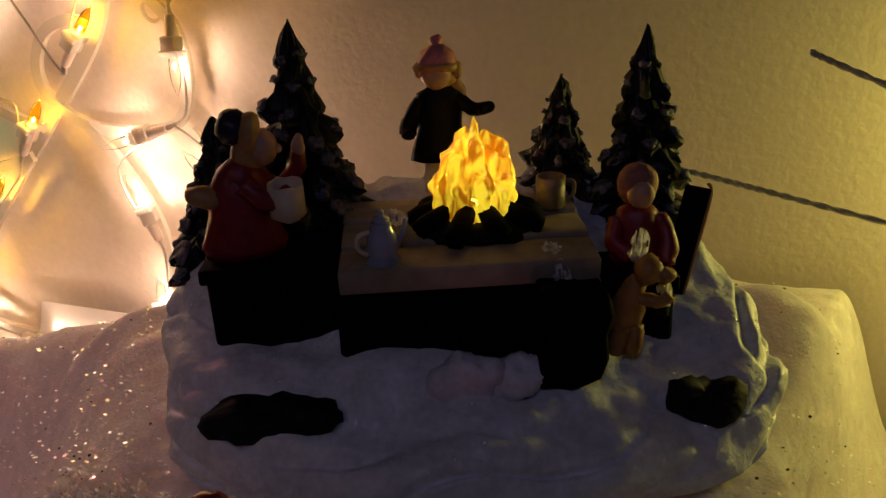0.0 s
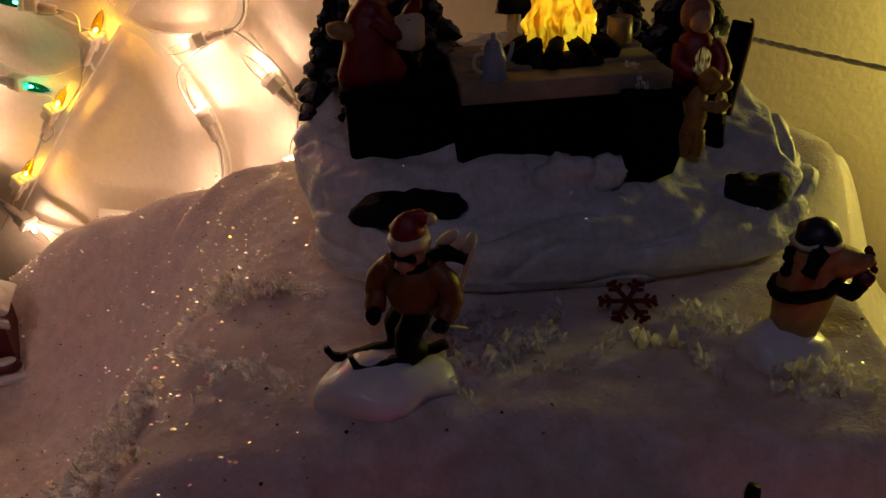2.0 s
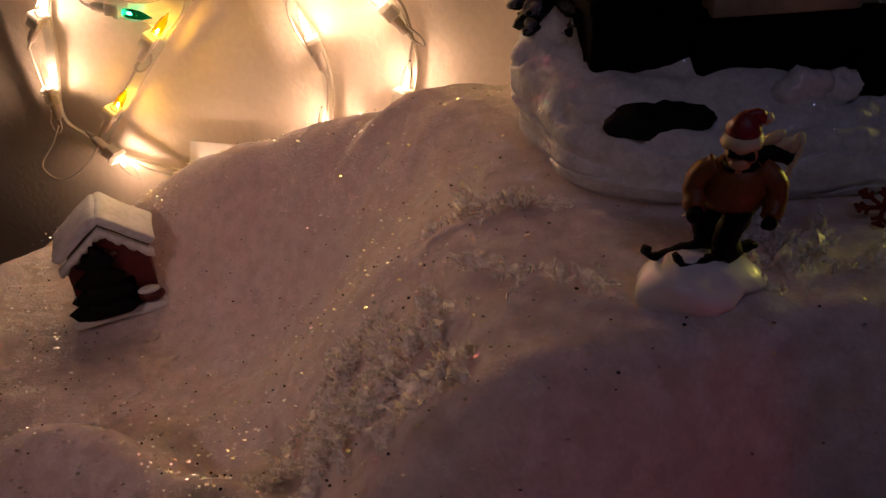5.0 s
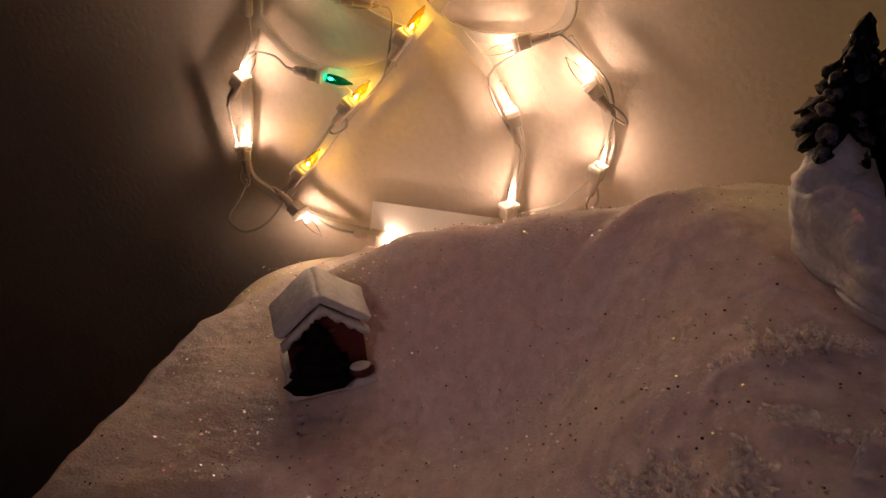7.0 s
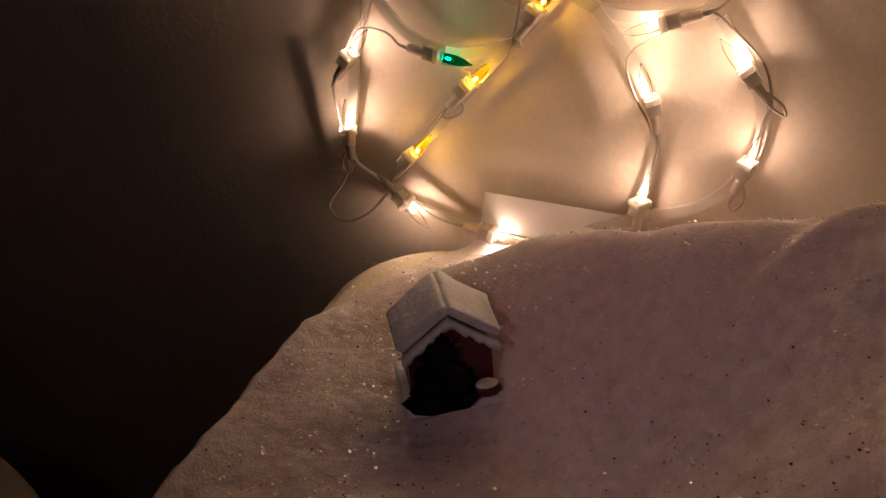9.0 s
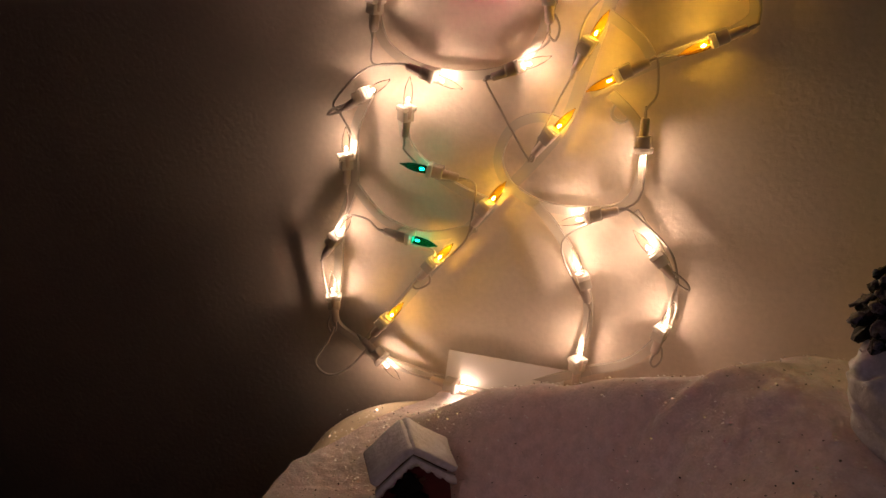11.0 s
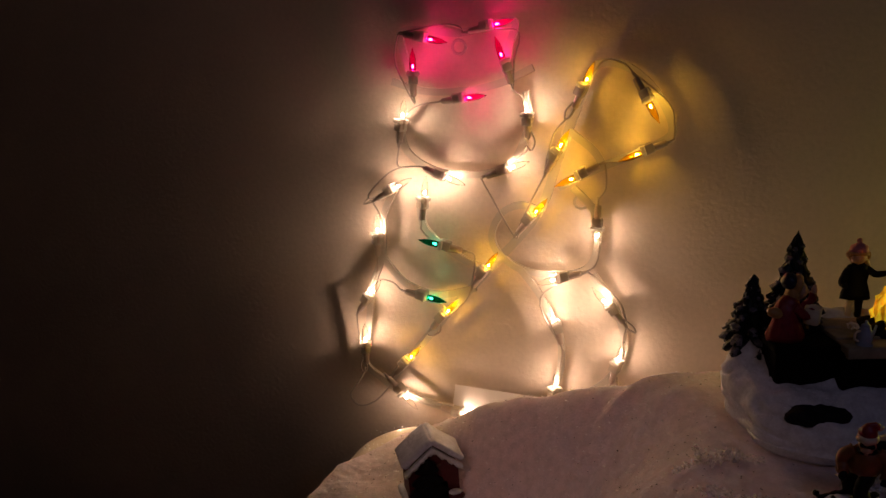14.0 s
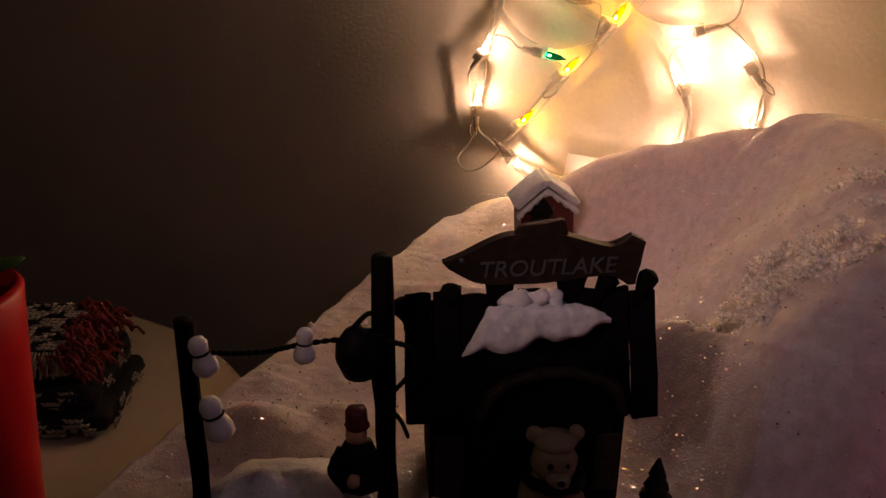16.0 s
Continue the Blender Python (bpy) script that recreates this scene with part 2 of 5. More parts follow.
def box(bm, sx, sy, sz, m=Matrix(), bevel=0.0, mat=0):
    made = bmesh.ops.create_cube(bm, size=1.0, matrix=m @ Matrix.Diagonal((sx, sy, sz, 1)))
    faces = {f for v in made["verts"] for f in v.link_faces}
    for f in faces:
        f.material_index = mat
    if bevel:
        edges = {e for v in made["verts"] for e in v.link_edges}
        r = bmesh.ops.bevel(bm, geom=list(edges), offset=bevel, segments=2, affect="EDGES", profile=0.5)
        for f in r["faces"]:
            f.material_index = mat


def ball(bm, rx, ry, rz, m=Matrix(), mat=0, seg=14, rings=9):
    made = bmesh.ops.create_uvsphere(bm, u_segments=seg, v_segments=rings, radius=1.0, matrix=m @ Matrix.Diagonal((rx, ry, rz, 1)))
    for f in {f for v in made["verts"] for f in v.link_faces}:
        f.material_index = mat
    return made["verts"]


def seed(bm, rx, ry, rz, m=Matrix()):
    """Small eight-sided grain."""
    v = [bm.verts.new(m @ Vector(q)) for q in ((rx, 0, 0), (0, ry, 0), (-rx, 0, 0), (0, -ry, 0), (0, 0, rz), (0, 0, -rz))]
    for i in range(4):
        bm.faces.new((v[i], v[(i + 1) % 4], v[4]))
        bm.faces.new((v[(i + 1) % 4], v[i], v[5]))


def lathe(bm, profile, m=Matrix(), seg=16, mat=0, squash=1.0):
    """Turned solid from (radius, height) pairs, closed at both ends."""
    rings = [[bm.verts.new(m @ Vector((r * math.cos(a), r * squash * math.sin(a), z))) for a in [2 * math.pi * i / seg for i in range(seg)]] for r, z in profile]
    for lo, hi in zip(rings, rings[1:]):
        for i in range(seg):
            bm.faces.new((lo[i], lo[(i + 1) % seg], hi[(i + 1) % seg], hi[i])).material_index = mat
    bm.faces.new(rings[0][::-1]).material_index = mat
    bm.faces.new(rings[-1]).material_index = mat


def smooth_line(pts, n=8, closed=False):
    """Points of a Catmull-Rom line through pts."""
    p = [Vector(q) for q in pts]
    out = []
    for i in range(len(p) - 1):
        a, b, c, d = p[max(i - 1, 0)], p[i], p[i + 1], p[min(i + 2, len(p) - 1)]
        for k in range(n):
            t = k / n
            out.append(0.5 * ((2 * b) + (c - a) * t + (2 * a - 5 * b + 4 * c - d) * t * t + (3 * b - a - 3 * c + d) * t ** 3))
    return out + [p[-1]]


def sweep(bm, pts, shape, up=(0, -1, 0), mat=0, scale=None):
    """A section (list of 2D corners: across, along up) carried along pts."""
    up = Vector(up)
    rings = []
    for i, p in enumerate(pts):
        d = (pts[min(i + 1, len(pts) - 1)] - pts[max(i - 1, 0)]).normalized()
        side = d.cross(up)
        side = side.normalized() if side.length > 1e-6 else Vector((1, 0, 0))
        u = side.cross(d)
        s = scale(i / (len(pts) - 1)) if scale else 1.0
        rings.append([bm.verts.new(p + s * (a * side + b * u)) for a, b in shape])
    n = len(shape)
    for lo, hi in zip(rings, rings[1:]):
        for i in range(n):
            bm.faces.new((lo[i], lo[(i + 1) % n], hi[(i + 1) % n], hi[i])).material_index = mat
    bm.faces.new(rings[0][::-1]).material_index = mat
    bm.faces.new(rings[-1]).material_index = mat


def circle(r, seg=6):
    return [(r * math.cos(2 * math.pi * i / seg), r * math.sin(2 * math.pi * i / seg)) for i in range(seg)]


def tube(bm, pts, r, seg=6, mat=0, n=6, scale=None):
    sweep(bm, smooth_line(pts, n), circle(r, seg), up=(0.13, -0.9, 0.4), mat=mat, scale=scale)


def rough_up(bm, amount, scale, seed=0.0, verts=None):
    bm.normal_update()
    for v in verts or bm.verts:
        v.co += v.normal * amount * noise.noise(v.co * scale + Vector((seed, seed * 1.7, 0)))


def part(name, bm, mats, parent=None, label="", smooth=True):
    """Links a bmesh as one mesh object under a thing or a part."""
    bmesh.ops.recalc_face_normals(bm, faces=bm.faces[:])
    me = bpy.data.meshes.new(name)
    bm.to_mesh(me)
    bm.free()
    for m in mats if isinstance(mats, (list, tuple)) else [mats]:
        me.materials.append(m)
    for p in me.polygons:
        p.use_smooth = smooth
    ob = new(name, me)
    ob.parent = parent
    return tagged(ob, label)


def thing(name, label, category, m=Matrix(), group="", kind=""):
    ob = new(name)
    ob.matrix_basis = m
    ob.empty_display_size = 0.01
    return tagged(ob, label, category, group, kind)


def step(a, b, x):
    t = min(max((x - a) / (b - a), 0.0), 1.0)
    return t * t * (3 - 2 * t)


# ---- the room ----
def slab(name, x0, x1, y0, y1, z0, z1, mat, bevel=0.0):
    bm = bmesh.new()
    box(bm, x1 - x0, y1 - y0, z1 - z0, pose((x0 + x1) / 2, (y0 + y1) / 2, (z0 + z1) / 2), bevel)
    return tagged(part(name, bm, mat, smooth=bevel > 0), kind="structure")


tagged(slab("wall_north", -2.2, 2.2, 0.0, 0.12, -0.75, 1.75, WALL), "cream painted wall with a fine orange-peel texture", "wall")
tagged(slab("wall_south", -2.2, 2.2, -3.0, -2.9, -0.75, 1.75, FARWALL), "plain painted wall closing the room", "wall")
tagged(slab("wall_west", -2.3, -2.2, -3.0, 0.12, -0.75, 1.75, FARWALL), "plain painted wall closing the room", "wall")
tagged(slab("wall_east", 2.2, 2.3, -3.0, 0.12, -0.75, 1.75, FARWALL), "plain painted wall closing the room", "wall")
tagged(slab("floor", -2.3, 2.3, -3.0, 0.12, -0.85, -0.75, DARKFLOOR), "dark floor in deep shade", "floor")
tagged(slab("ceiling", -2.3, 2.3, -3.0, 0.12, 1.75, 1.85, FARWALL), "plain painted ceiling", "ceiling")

SHELF = 0.071
cab = thing("cabinet", "cream gloss painted cabinet with rounded edges under the snow cloth", "cabinet")


def rounded_top(x0, x1, y0, y1, corner, z1, thick, lip):
    """Table slab with round corners in plan and a round lip above and below."""
    bm = bmesh.new()
    plan = []
    for cx, cy, a0 in ((x1 - corner, y1 - corner, 0), (x0 + corner, y1 - corner, 90), (x0 + corner, y0 + corner, 180), (x1 - corner, y0 + corner, 270)):
        for i in range(17):
            a = radians(a0 + 90 * i / 16)
            plan.append((cx, cy, math.cos(a), math.sin(a)))
    rows = []
    for k in range(13):
        a = math.pi * k / 12 - math.pi / 2
        inset = lip * (1 - math.cos(a))
        z = z1 - thick / 2 + (thick / 2) * math.sin(a)
        rows.append([bm.verts.new((cx + (corner - inset) * c, cy + (corner - inset) * s, z)) for cx, cy, c, s in plan])
    n = len(plan)
    for lo, hi in zip(rows, rows[1:]):
        for i in range(n):
            bm.faces.new((lo[i], lo[(i + 1) % n], hi[(i + 1) % n], hi[i]))
    bm.faces.new(rows[-1])
    bm.faces.new(rows[0][::-1])
    return bm


part("top", rounded_top(-0.426, 0.58, -0.602, -0.003, 0.075, SHELF, 0.045, 0.020), CREAM, cab)
bm = bmesh.new()
box(bm, 0.96, 0.57, 0.77, pose(0.08, -0.29, -0.366), 0.004)
part("body", bm, CREAM, cab)


# ---- snow cloth ----
def cloth_brow(x):
    """Where the hill breaks off towards the room: a blunt point that juts out between two straight stretches."""
    west = -0.298 - 0.55 * max(0.0, x + 0.25) - 0.45 * max(0.0, x + 0.19)
    east = -0.320 - 0.42 * max(0.0, -0.02 - x)
    return max(west, east, -0.380)


def cloth_height(x, y):
    pull = 0.013 * step(0.25, 0.30, -y)
    s = step(-0.245 + pull, -0.108 + pull, x)
    brow = cloth_brow(x)
    ahead = brow - y
    front = 1 - step(-0.012, 0.105 - 0.035 * step(-0.15, -0.03, x), ahead + 0.004 * noise.noise(Vector((x * 25, y * 9, 1.5))))
    edge = 0.097 + 0.1 * max(0.0, -0.2 - y) + 1.4 * max(0.0, -0.285 - y) + 0.28 * max(0.0, y + 0.19)
    right = 1 - step(edge - 0.022, edge + 0.020, x)
    back = 1 - 0.70 * step(-0.125, -0.035, y) * (1 - step(0.02, 0.07, x)) - 0.25 * step(-0.13, -0.04, y) * step(0.02, 0.07, x)
    z = 0.077 + 0.114 * s * front * right * back
    z += 0.018 * math.exp(-((x - 0.078) / 0.026) ** 2 - ((y + 0.115) / 0.03) ** 2)
    crest = -0.15 - 0.33 * (x + 0.2)
    lift = 0.0865 * math.exp(-((x + 0.232) / (0.11 if x < -0.232 else 0.079)) ** 2) * step(-0.40, -0.33, x) * right
    d = y - crest
    z += lift * math.exp(-(d / (0.040 if d < 0 else 0.045)) ** 2)
    # the batting swells along its brow and sinks a little towards it on the hill
    swell = 0.034 * math.exp(-((x + 0.270) / 0.045) ** 2) + 0.026 * math.exp(-((x + 0.200) / 0.036) ** 2)
    z += swell * math.exp(-(ahead / (0.018 if ahead < 0 else 0.034)) ** 2)
    z -= 0.008 * step(-0.075, -0.005, ahead) * (1 - step(-0.130, -0.085, x)) * step(-0.215, -0.165, x) * front
    z += 0.010 * math.exp(-((x + 0.25) / 0.09) ** 2 - ((y + 0.47) / 0.05) ** 2)
    z += 0.017 * math.exp(-((x + 0.368) / 0.030) ** 2 - ((y + 0.452) / 0.020) ** 2) + 0.010 * math.exp(-((x + 0.345) / 0.014) ** 2 - ((y + 0.425) / 0.012) ** 2)
    # the cloth lies firm under the figures on the hill top
    firm = step(-0.155, -0.125, x) * (1 - step(-0.33, -0.36, y)) * (1 - step(0.06, 0.09, x))
    z += (1 - 0.75 * firm) * (0.004 * noise.noise(Vector((x * 14, y * 14, 3.1))) + 0.0022 * noise.noise(Vector((x * 38, y * 38, 7.7))))
    fold = y + 0.157 - 0.58 * (x + 0.153)
    z += 0.0050 * math.exp(-(fold / (0.005 if fold > 0 else 0.012)) ** 2) * step(-0.205, -0.165, x) * (1 - step(-0.14, -0.112, x))
    fold = y + 0.196 - 0.5 * (x + 0.165)
    z += 0.0014 * math.exp(-(fold / 0.010) ** 2) * step(-0.22, -0.18, x) * (1 - step(-0.14, -0.11, x))
    fold = y + 0.262 - 0.30 * (x + 0.36)
    z += 0.004 * math.exp(-(fold / 0.012) ** 2) * step(-0.42, -0.38, x) * (1 - step(-0.33, -0.27, x))
    return max(z, SHELF + 0.0035)


def snow_cloth():
    x0, x1, y0, y1, nx, ny = -0.417, 0.56, -0.598, -0.012, 540, 330
    verts, faces = [], []
    for j in range(ny + 1):
        for i in range(nx + 1):
            x, y = x0 + (x1 - x0) * i / nx, y0 + (y1 - y0) * j / ny
            # the cloth's back corner is cut off, so that the cabinet shows
            limit = -0.020 - 1.75 * max(0.0, -0.353 - x) if x < -0.353 else y1
            y = min(y, limit - 0.002 * noise.noise(Vector((x * 60, 0, 0)))) if y > -0.2 else y
            x += 0.003 * noise.noise(Vector((0, y * 40, 5))) if i == 0 else 0
            z = cloth_height(x, y) + 0.0004 * noise.noise(Vector((x * 330, y * 330, 0))) + 0.0006 * noise.noise(Vector((x * 110, y * 140, 4)))
            verts.append((x, y, z))
    w = nx + 1
    for j in range(ny):
        for i in range(nx):
            a = j * w + i
            faces.append((a, a + 1, a + w + 1, a + w))
    me = bpy.data.meshes.new("snow_cloth")
    me.from_pydata(verts, [], faces)
    me.materials.append(CLOTH)
    me.materials.append(CLOTHBACK)
    for p in me.polygons:
        p.use_smooth = True
    ob = new("snow_cloth", me)
    sol = ob.modifiers.new("thickness", "SOLIDIFY")
    sol.thickness, sol.offset, sol.material_offset = 0.003, -1, 1
    tagged(ob, "white fleecy snow batting draped in soft hills over the cabinet", "snow cloth")


snow_cloth()
# added unseen beneath the hill: blocks light that would leak through the cloth
bm = bmesh.new()
box(bm, 0.160, 0.170, 0.092, pose(-0.022, -0.219, SHELF + 0.046), 0.003)
tagged(part("light_block", bm, CARD, smooth=False), "unseen block beneath the snow cloth that stops light leaking through", "box")


# ---- lit snowman hung on the wall ----
def snowman_lights():
    root = thing("snowman_light", "lit plastic snowman outline holding a broom, hung on the wall", "light display")

    made = []

    def strip(name, pts, w=0.0062, depth=0.0036, y=-0.0075):
        made.append(name)
        y -= 0.0006 * (len(made) % 7)
        bm = bmesh.new()
        line = smooth_line([(x, y, z) for x, z in pts], 6)
        h, d = w / 2, depth / 2
        sweep(bm, line, [(-h, -d), (h, -d), (h, d), (-h, d)])
        part(name, bm, WHITEPLASTIC, root, smooth=False)

    strip("hat_strip", [(-.379, .396), (-.387, .418), (-.390, .440), (-.367, .442), (-.336, .439), (-.289, .448), (-.292, .428), (-.294, .408)])
    strip("brim_strip", [(-.400, .398), (-.368, .389), (-.327, .390), (-.297, .397), (-.271, .409)])
    strip("head_strip", [(-.394, .363), (-.387, .335), (-.359, .318), (-.317, .316), (-.289, .328), (-.275, .359), (-.277, .389)])
    strip("body_strip", [(-.397, .305), (-.412, .275), (-.415, .237), (-.427, .203), (-.431, .169), (-.437, .127), (-.421, .111), (-.398, .097), (-.353, .087), (-.303, .087), (-.265, .1), (-.239, .11)])
    strip("arm_strip", [(-.414, .234), (-.392, .210), (-.359, .201), (-.323, .210)])
    strip("scarf_strip", [(-.375, .295), (-.371, .264), (-.339, .239), (-.310, .228)])
    strip("broomstick_strip", [(-.412, .108), (-.351, .183), (-.310, .229), (-.266, .282), (-.248, .333), (-.227, .393)], w=0.0080)
    strip("broom_strip", [(-.227, .393), (-.216, .411), (-.193, .409), (-.169, .389), (-.154, .361), (-.163, .346), (-.213, .324), (-.248, .306)], w=0.0070)
    strip("mitten_strip", [(-.235, .306), (-.216, .285), (-.213, .255), (-.223, .233), (-.251, .227), (-.281, .230), (-.302, .244), (-.308, .261), (-.299, .281), (-.281, .289), (-.264, .285)])
    strip("side_strip", [(-.216, .229), (-.196, .2), (-.187, .169), (-.194, .141), (-.213, .12), (-.239, .11)])
    strip("inner_strip", [(-.281, .230), (-.263, .207), (-.246, .174), (-.243, .142), (-.252, .106)])
    strip("bristle_strip", [(-.239, .355), (-.218, .339), (-.209, .324)])
    for x, z in ((-.337, .427), (-.228, .294)):
        bm = bmesh.new()
        ring = [(x + 0.006 * math.cos(a), -0.008, z + 0.006 * math.sin(a)) for a in [2 * math.pi * i / 16 for i in range(17)]]
        sweep(bm, [Vector(q) for q in ring], circle(0.0012, 6))
        part("hanging_ring", bm, WHITEPLASTIC, root)
    # each bulb: kind, x and z of the socket's end, of the glowing foot and of the tip
    bulbs = (("r", -.377, .384, -.376, .410), ("r", -.386, .439, -.360, .434), ("r", -.323, .440, -.301, .445), ("r", -.289, .398, -.296, .419), ("r", -.357, .380, -.326, .384),
             ("w", -.392, .341, -.387, .368), ("w", -.274, .351, -.274, .374), ("w", -.366, .320, -.345, .313), ("w", -.314, .314, -.287, .324), ("w", -.416, .291, -.394, .304),
             ("w", -.372, .272, -.368, .298), ("w", -.417, .237, -.415, .262), ("w", -.436, .184, -.423, .201))
    bulbs += (("w", -.433, .124, -.432, .153), ("w", -.405, .110, -.392, .098), ("w", -.354, .089, -.332, .086), ("w", -.248, .108, -.246, .126), ("w", -.243, .168, -.249, .189),
              ("w", -.225, .232, -.249, .225), ("w", -.192, .194, -.204, .208), ("w", -.195, .138, -.190, .157), ("w", -.212, .290, -.212, .268))
    bulbs += (("y", -.234, .375, -.224, .398), ("y", -.185, .401, -.172, .378), ("y", -.156, .348, -.180, .338), ("y", -.214, .326, -.234, .316), ("y", -.257, .321, -.245, .343),
              ("y", -.281, .267, -.266, .285), ("y", -.323, .214, -.309, .234), ("y", -.365, .169, -.348, .188), ("y", -.405, .117, -.386, .139),
              ("g", -.330, .246, -.358, .252), ("g", -.391, .204, -.365, .200))
    ends = []
    for k, (c, sx, sz, gx, gz) in enumerate(bulbs):
        d = Vector((gx - sx, 0, gz - sz)).normalized()
        foot = Vector((gx, -0.020, gz)) - 0.004 * d
        tilt = Vector((0, -0.10, 0))
        ax = (d + tilt).normalized()
        m = orient(foot, foot + ax)
        bm = bmesh.new()
        lathe(bm, [(0.0022, -0.021), (0.0028, -0.020), (0.0031, -0.012), (0.0036, -0.006), (0.0038, 0.0015)], m, 10)
        sock = part("socket", bm, SOCKET, root)
        bm = bmesh.new()
        box(bm, 0.0118, 0.0090, 0.0036, m @ pose(0, 0.0010, -0.0008), 0.0008)
        box(bm, 0.0088, 0.0086, 0.0075, m @ pose(0, 0.0010, -0.0062), 0.0008)
        part("clip", bm, WHITEPLASTIC, sock)
        bm = bmesh.new()
        lathe(bm, [(0.0028, 0.001), (0.0031, 0.006), (0.0029, 0.011), (0.0023, 0.015), (0.0010, 0.0185), (0.0004, 0.021)], m, 10)
        part("glass", bm, GLASS[c], sock)
        bm = bmesh.new()
        ball(bm, 0.0007, 0.0007, 0.0016, m @ pose(0, 0, 0.0052), seg=8, rings=6)
        part("filament", bm, FILAMENT[c], sock)
        ends.append((c, foot - 0.021 * ax, ax))
    # the wires run along the outline from socket to socket, each by way of one or two points
    runs = ((1, 0, (-.394, .415)), (1, 2, (-.352, .446), (-.335, .444)), (2, 3, (-.284, .440), (-.286, .415)), (3, 6, (-.277, .380)), (4, 5, (-.378, .375), (-.394, .355)),
            (6, 8, (-.278, .335)), (8, 27, (-.305, .294)), (5, 7, (-.394, .322)), (7, 9, (-.400, .318), (-.424, .296)), (10, 31, (-.372, .262), (-.350, .245)), (9, 11, (-.412, .268)),
            (11, 12, (-.421, .215)), (12, 32, (-.424, .210), (-.405, .212)), (12, 13, (-.440, .155)), (32, 29, (-.372, .196), (-.352, .190)), (31, 28, (-.322, .240)), (27, 26, (-.268, .300)),
            (26, 22, (-.252, .352)), (22, 23, (-.214, .411), (-.196, .412)), (23, 24, (-.158, .380), (-.152, .362)), (24, 25, (-.188, .333)), (25, 21, (-.206, .308)), (21, 18, (-.211, .247)),
            (18, 19, (-.206, .222), (-.190, .205)), (19, 20, (-.187, .175), (-.190, .150)), (17, 16, (-.242, .146)), (17, 18, (-.262, .206)), (28, 29, (-.334, .196)), (29, 30, (-.378, .152)),
            (30, 14, (-.412, .112)), (14, 15, (-.380, .094)), (15, 16, (-.300, .086)))
    for a, b, *via in runs:
        (c1, p, u), (c2, q, v) = ends[a], ends[b]
        bm = bmesh.new()
        tube(bm, [p + 0.002 * u, p - 0.005 * u, *[(x, -0.016, z) for x, z in via], q - 0.005 * v, q + 0.002 * v], 0.0008, 5, n=6)
        part("wire", bm, WIRE, root)
    # spare loops of wire hang behind a few sockets
    for a, dx in ((6, 0.007), (19, 0.007), (20, 0.006), (13, -0.005), (22, -0.006), (9, -0.007), (29, 0.010)):
        c1, p, u = ends[a]
        bm = bmesh.new()
        tube(bm, [p + 0.002 * u, p - 0.007 * u, p - 0.010 * u + Vector((dx * 0.6, -0.002, 0)), p - 0.002 * u + Vector((dx, -0.003, 0)), p + 0.006 * u + Vector((dx * 0.5, -0.001, 0))], 0.0008, 5, n=6)
        part("wire", bm, WIRE, root)
    bm = bmesh.new()
    tube(bm, [(-.433, -.02, .124), (-.438, -.024, .112), (-.446, -.03, .098), (-.436, -.03, .088), (-.42, -.026, .094), (-.405, -.02, .112)], 0.0009, 6)
    part("wire", bm, WIRE, root)


snowman_lights()
bm = bmesh.new()
box(bm, 0.088, 0.0008, 0.026, pose(-.302, -.012, .096, -20, 3, 0), 0)
tagged(part("card", bm, PAPER, smooth=False), "blank white card propped behind the snow cloth", "card")

# ---- campfire village piece ----
PIECE = pose(-0.042, -0.227, 0.0342, 0, 0, 17.9) @ Matrix.Scale(0.9, 4)
CU, CV, RU, RV = 0.0400, 0.027, 0.1015, 0.061
BASE_FOOT = 0.1722


def at(u, v, z, rx=0, ry=0, rz=0):
    return PIECE @ pose(u, v, z, rx, ry, rz)


def base_radius(a):
    c, s = abs(math.cos(a)), abs(math.sin(a))
    r = (c ** 2.7 + s ** 2.7) ** (-1 / 2.7)
    return r * (1 + 0.03 * noise.noise(Vector((2.5 * math.cos(a), 2.5 * math.sin(a), 1.3))))


def base_top(u, v):
    """The snow's upper face rises from the front to the back."""
    z = 0.2050 + 0.52 * (v + 0.012)
    z -= 0.008 * step(0.07, 0.10, u) * (1 - step(0.05, 0.08, v))
    return min(z, 0.247)


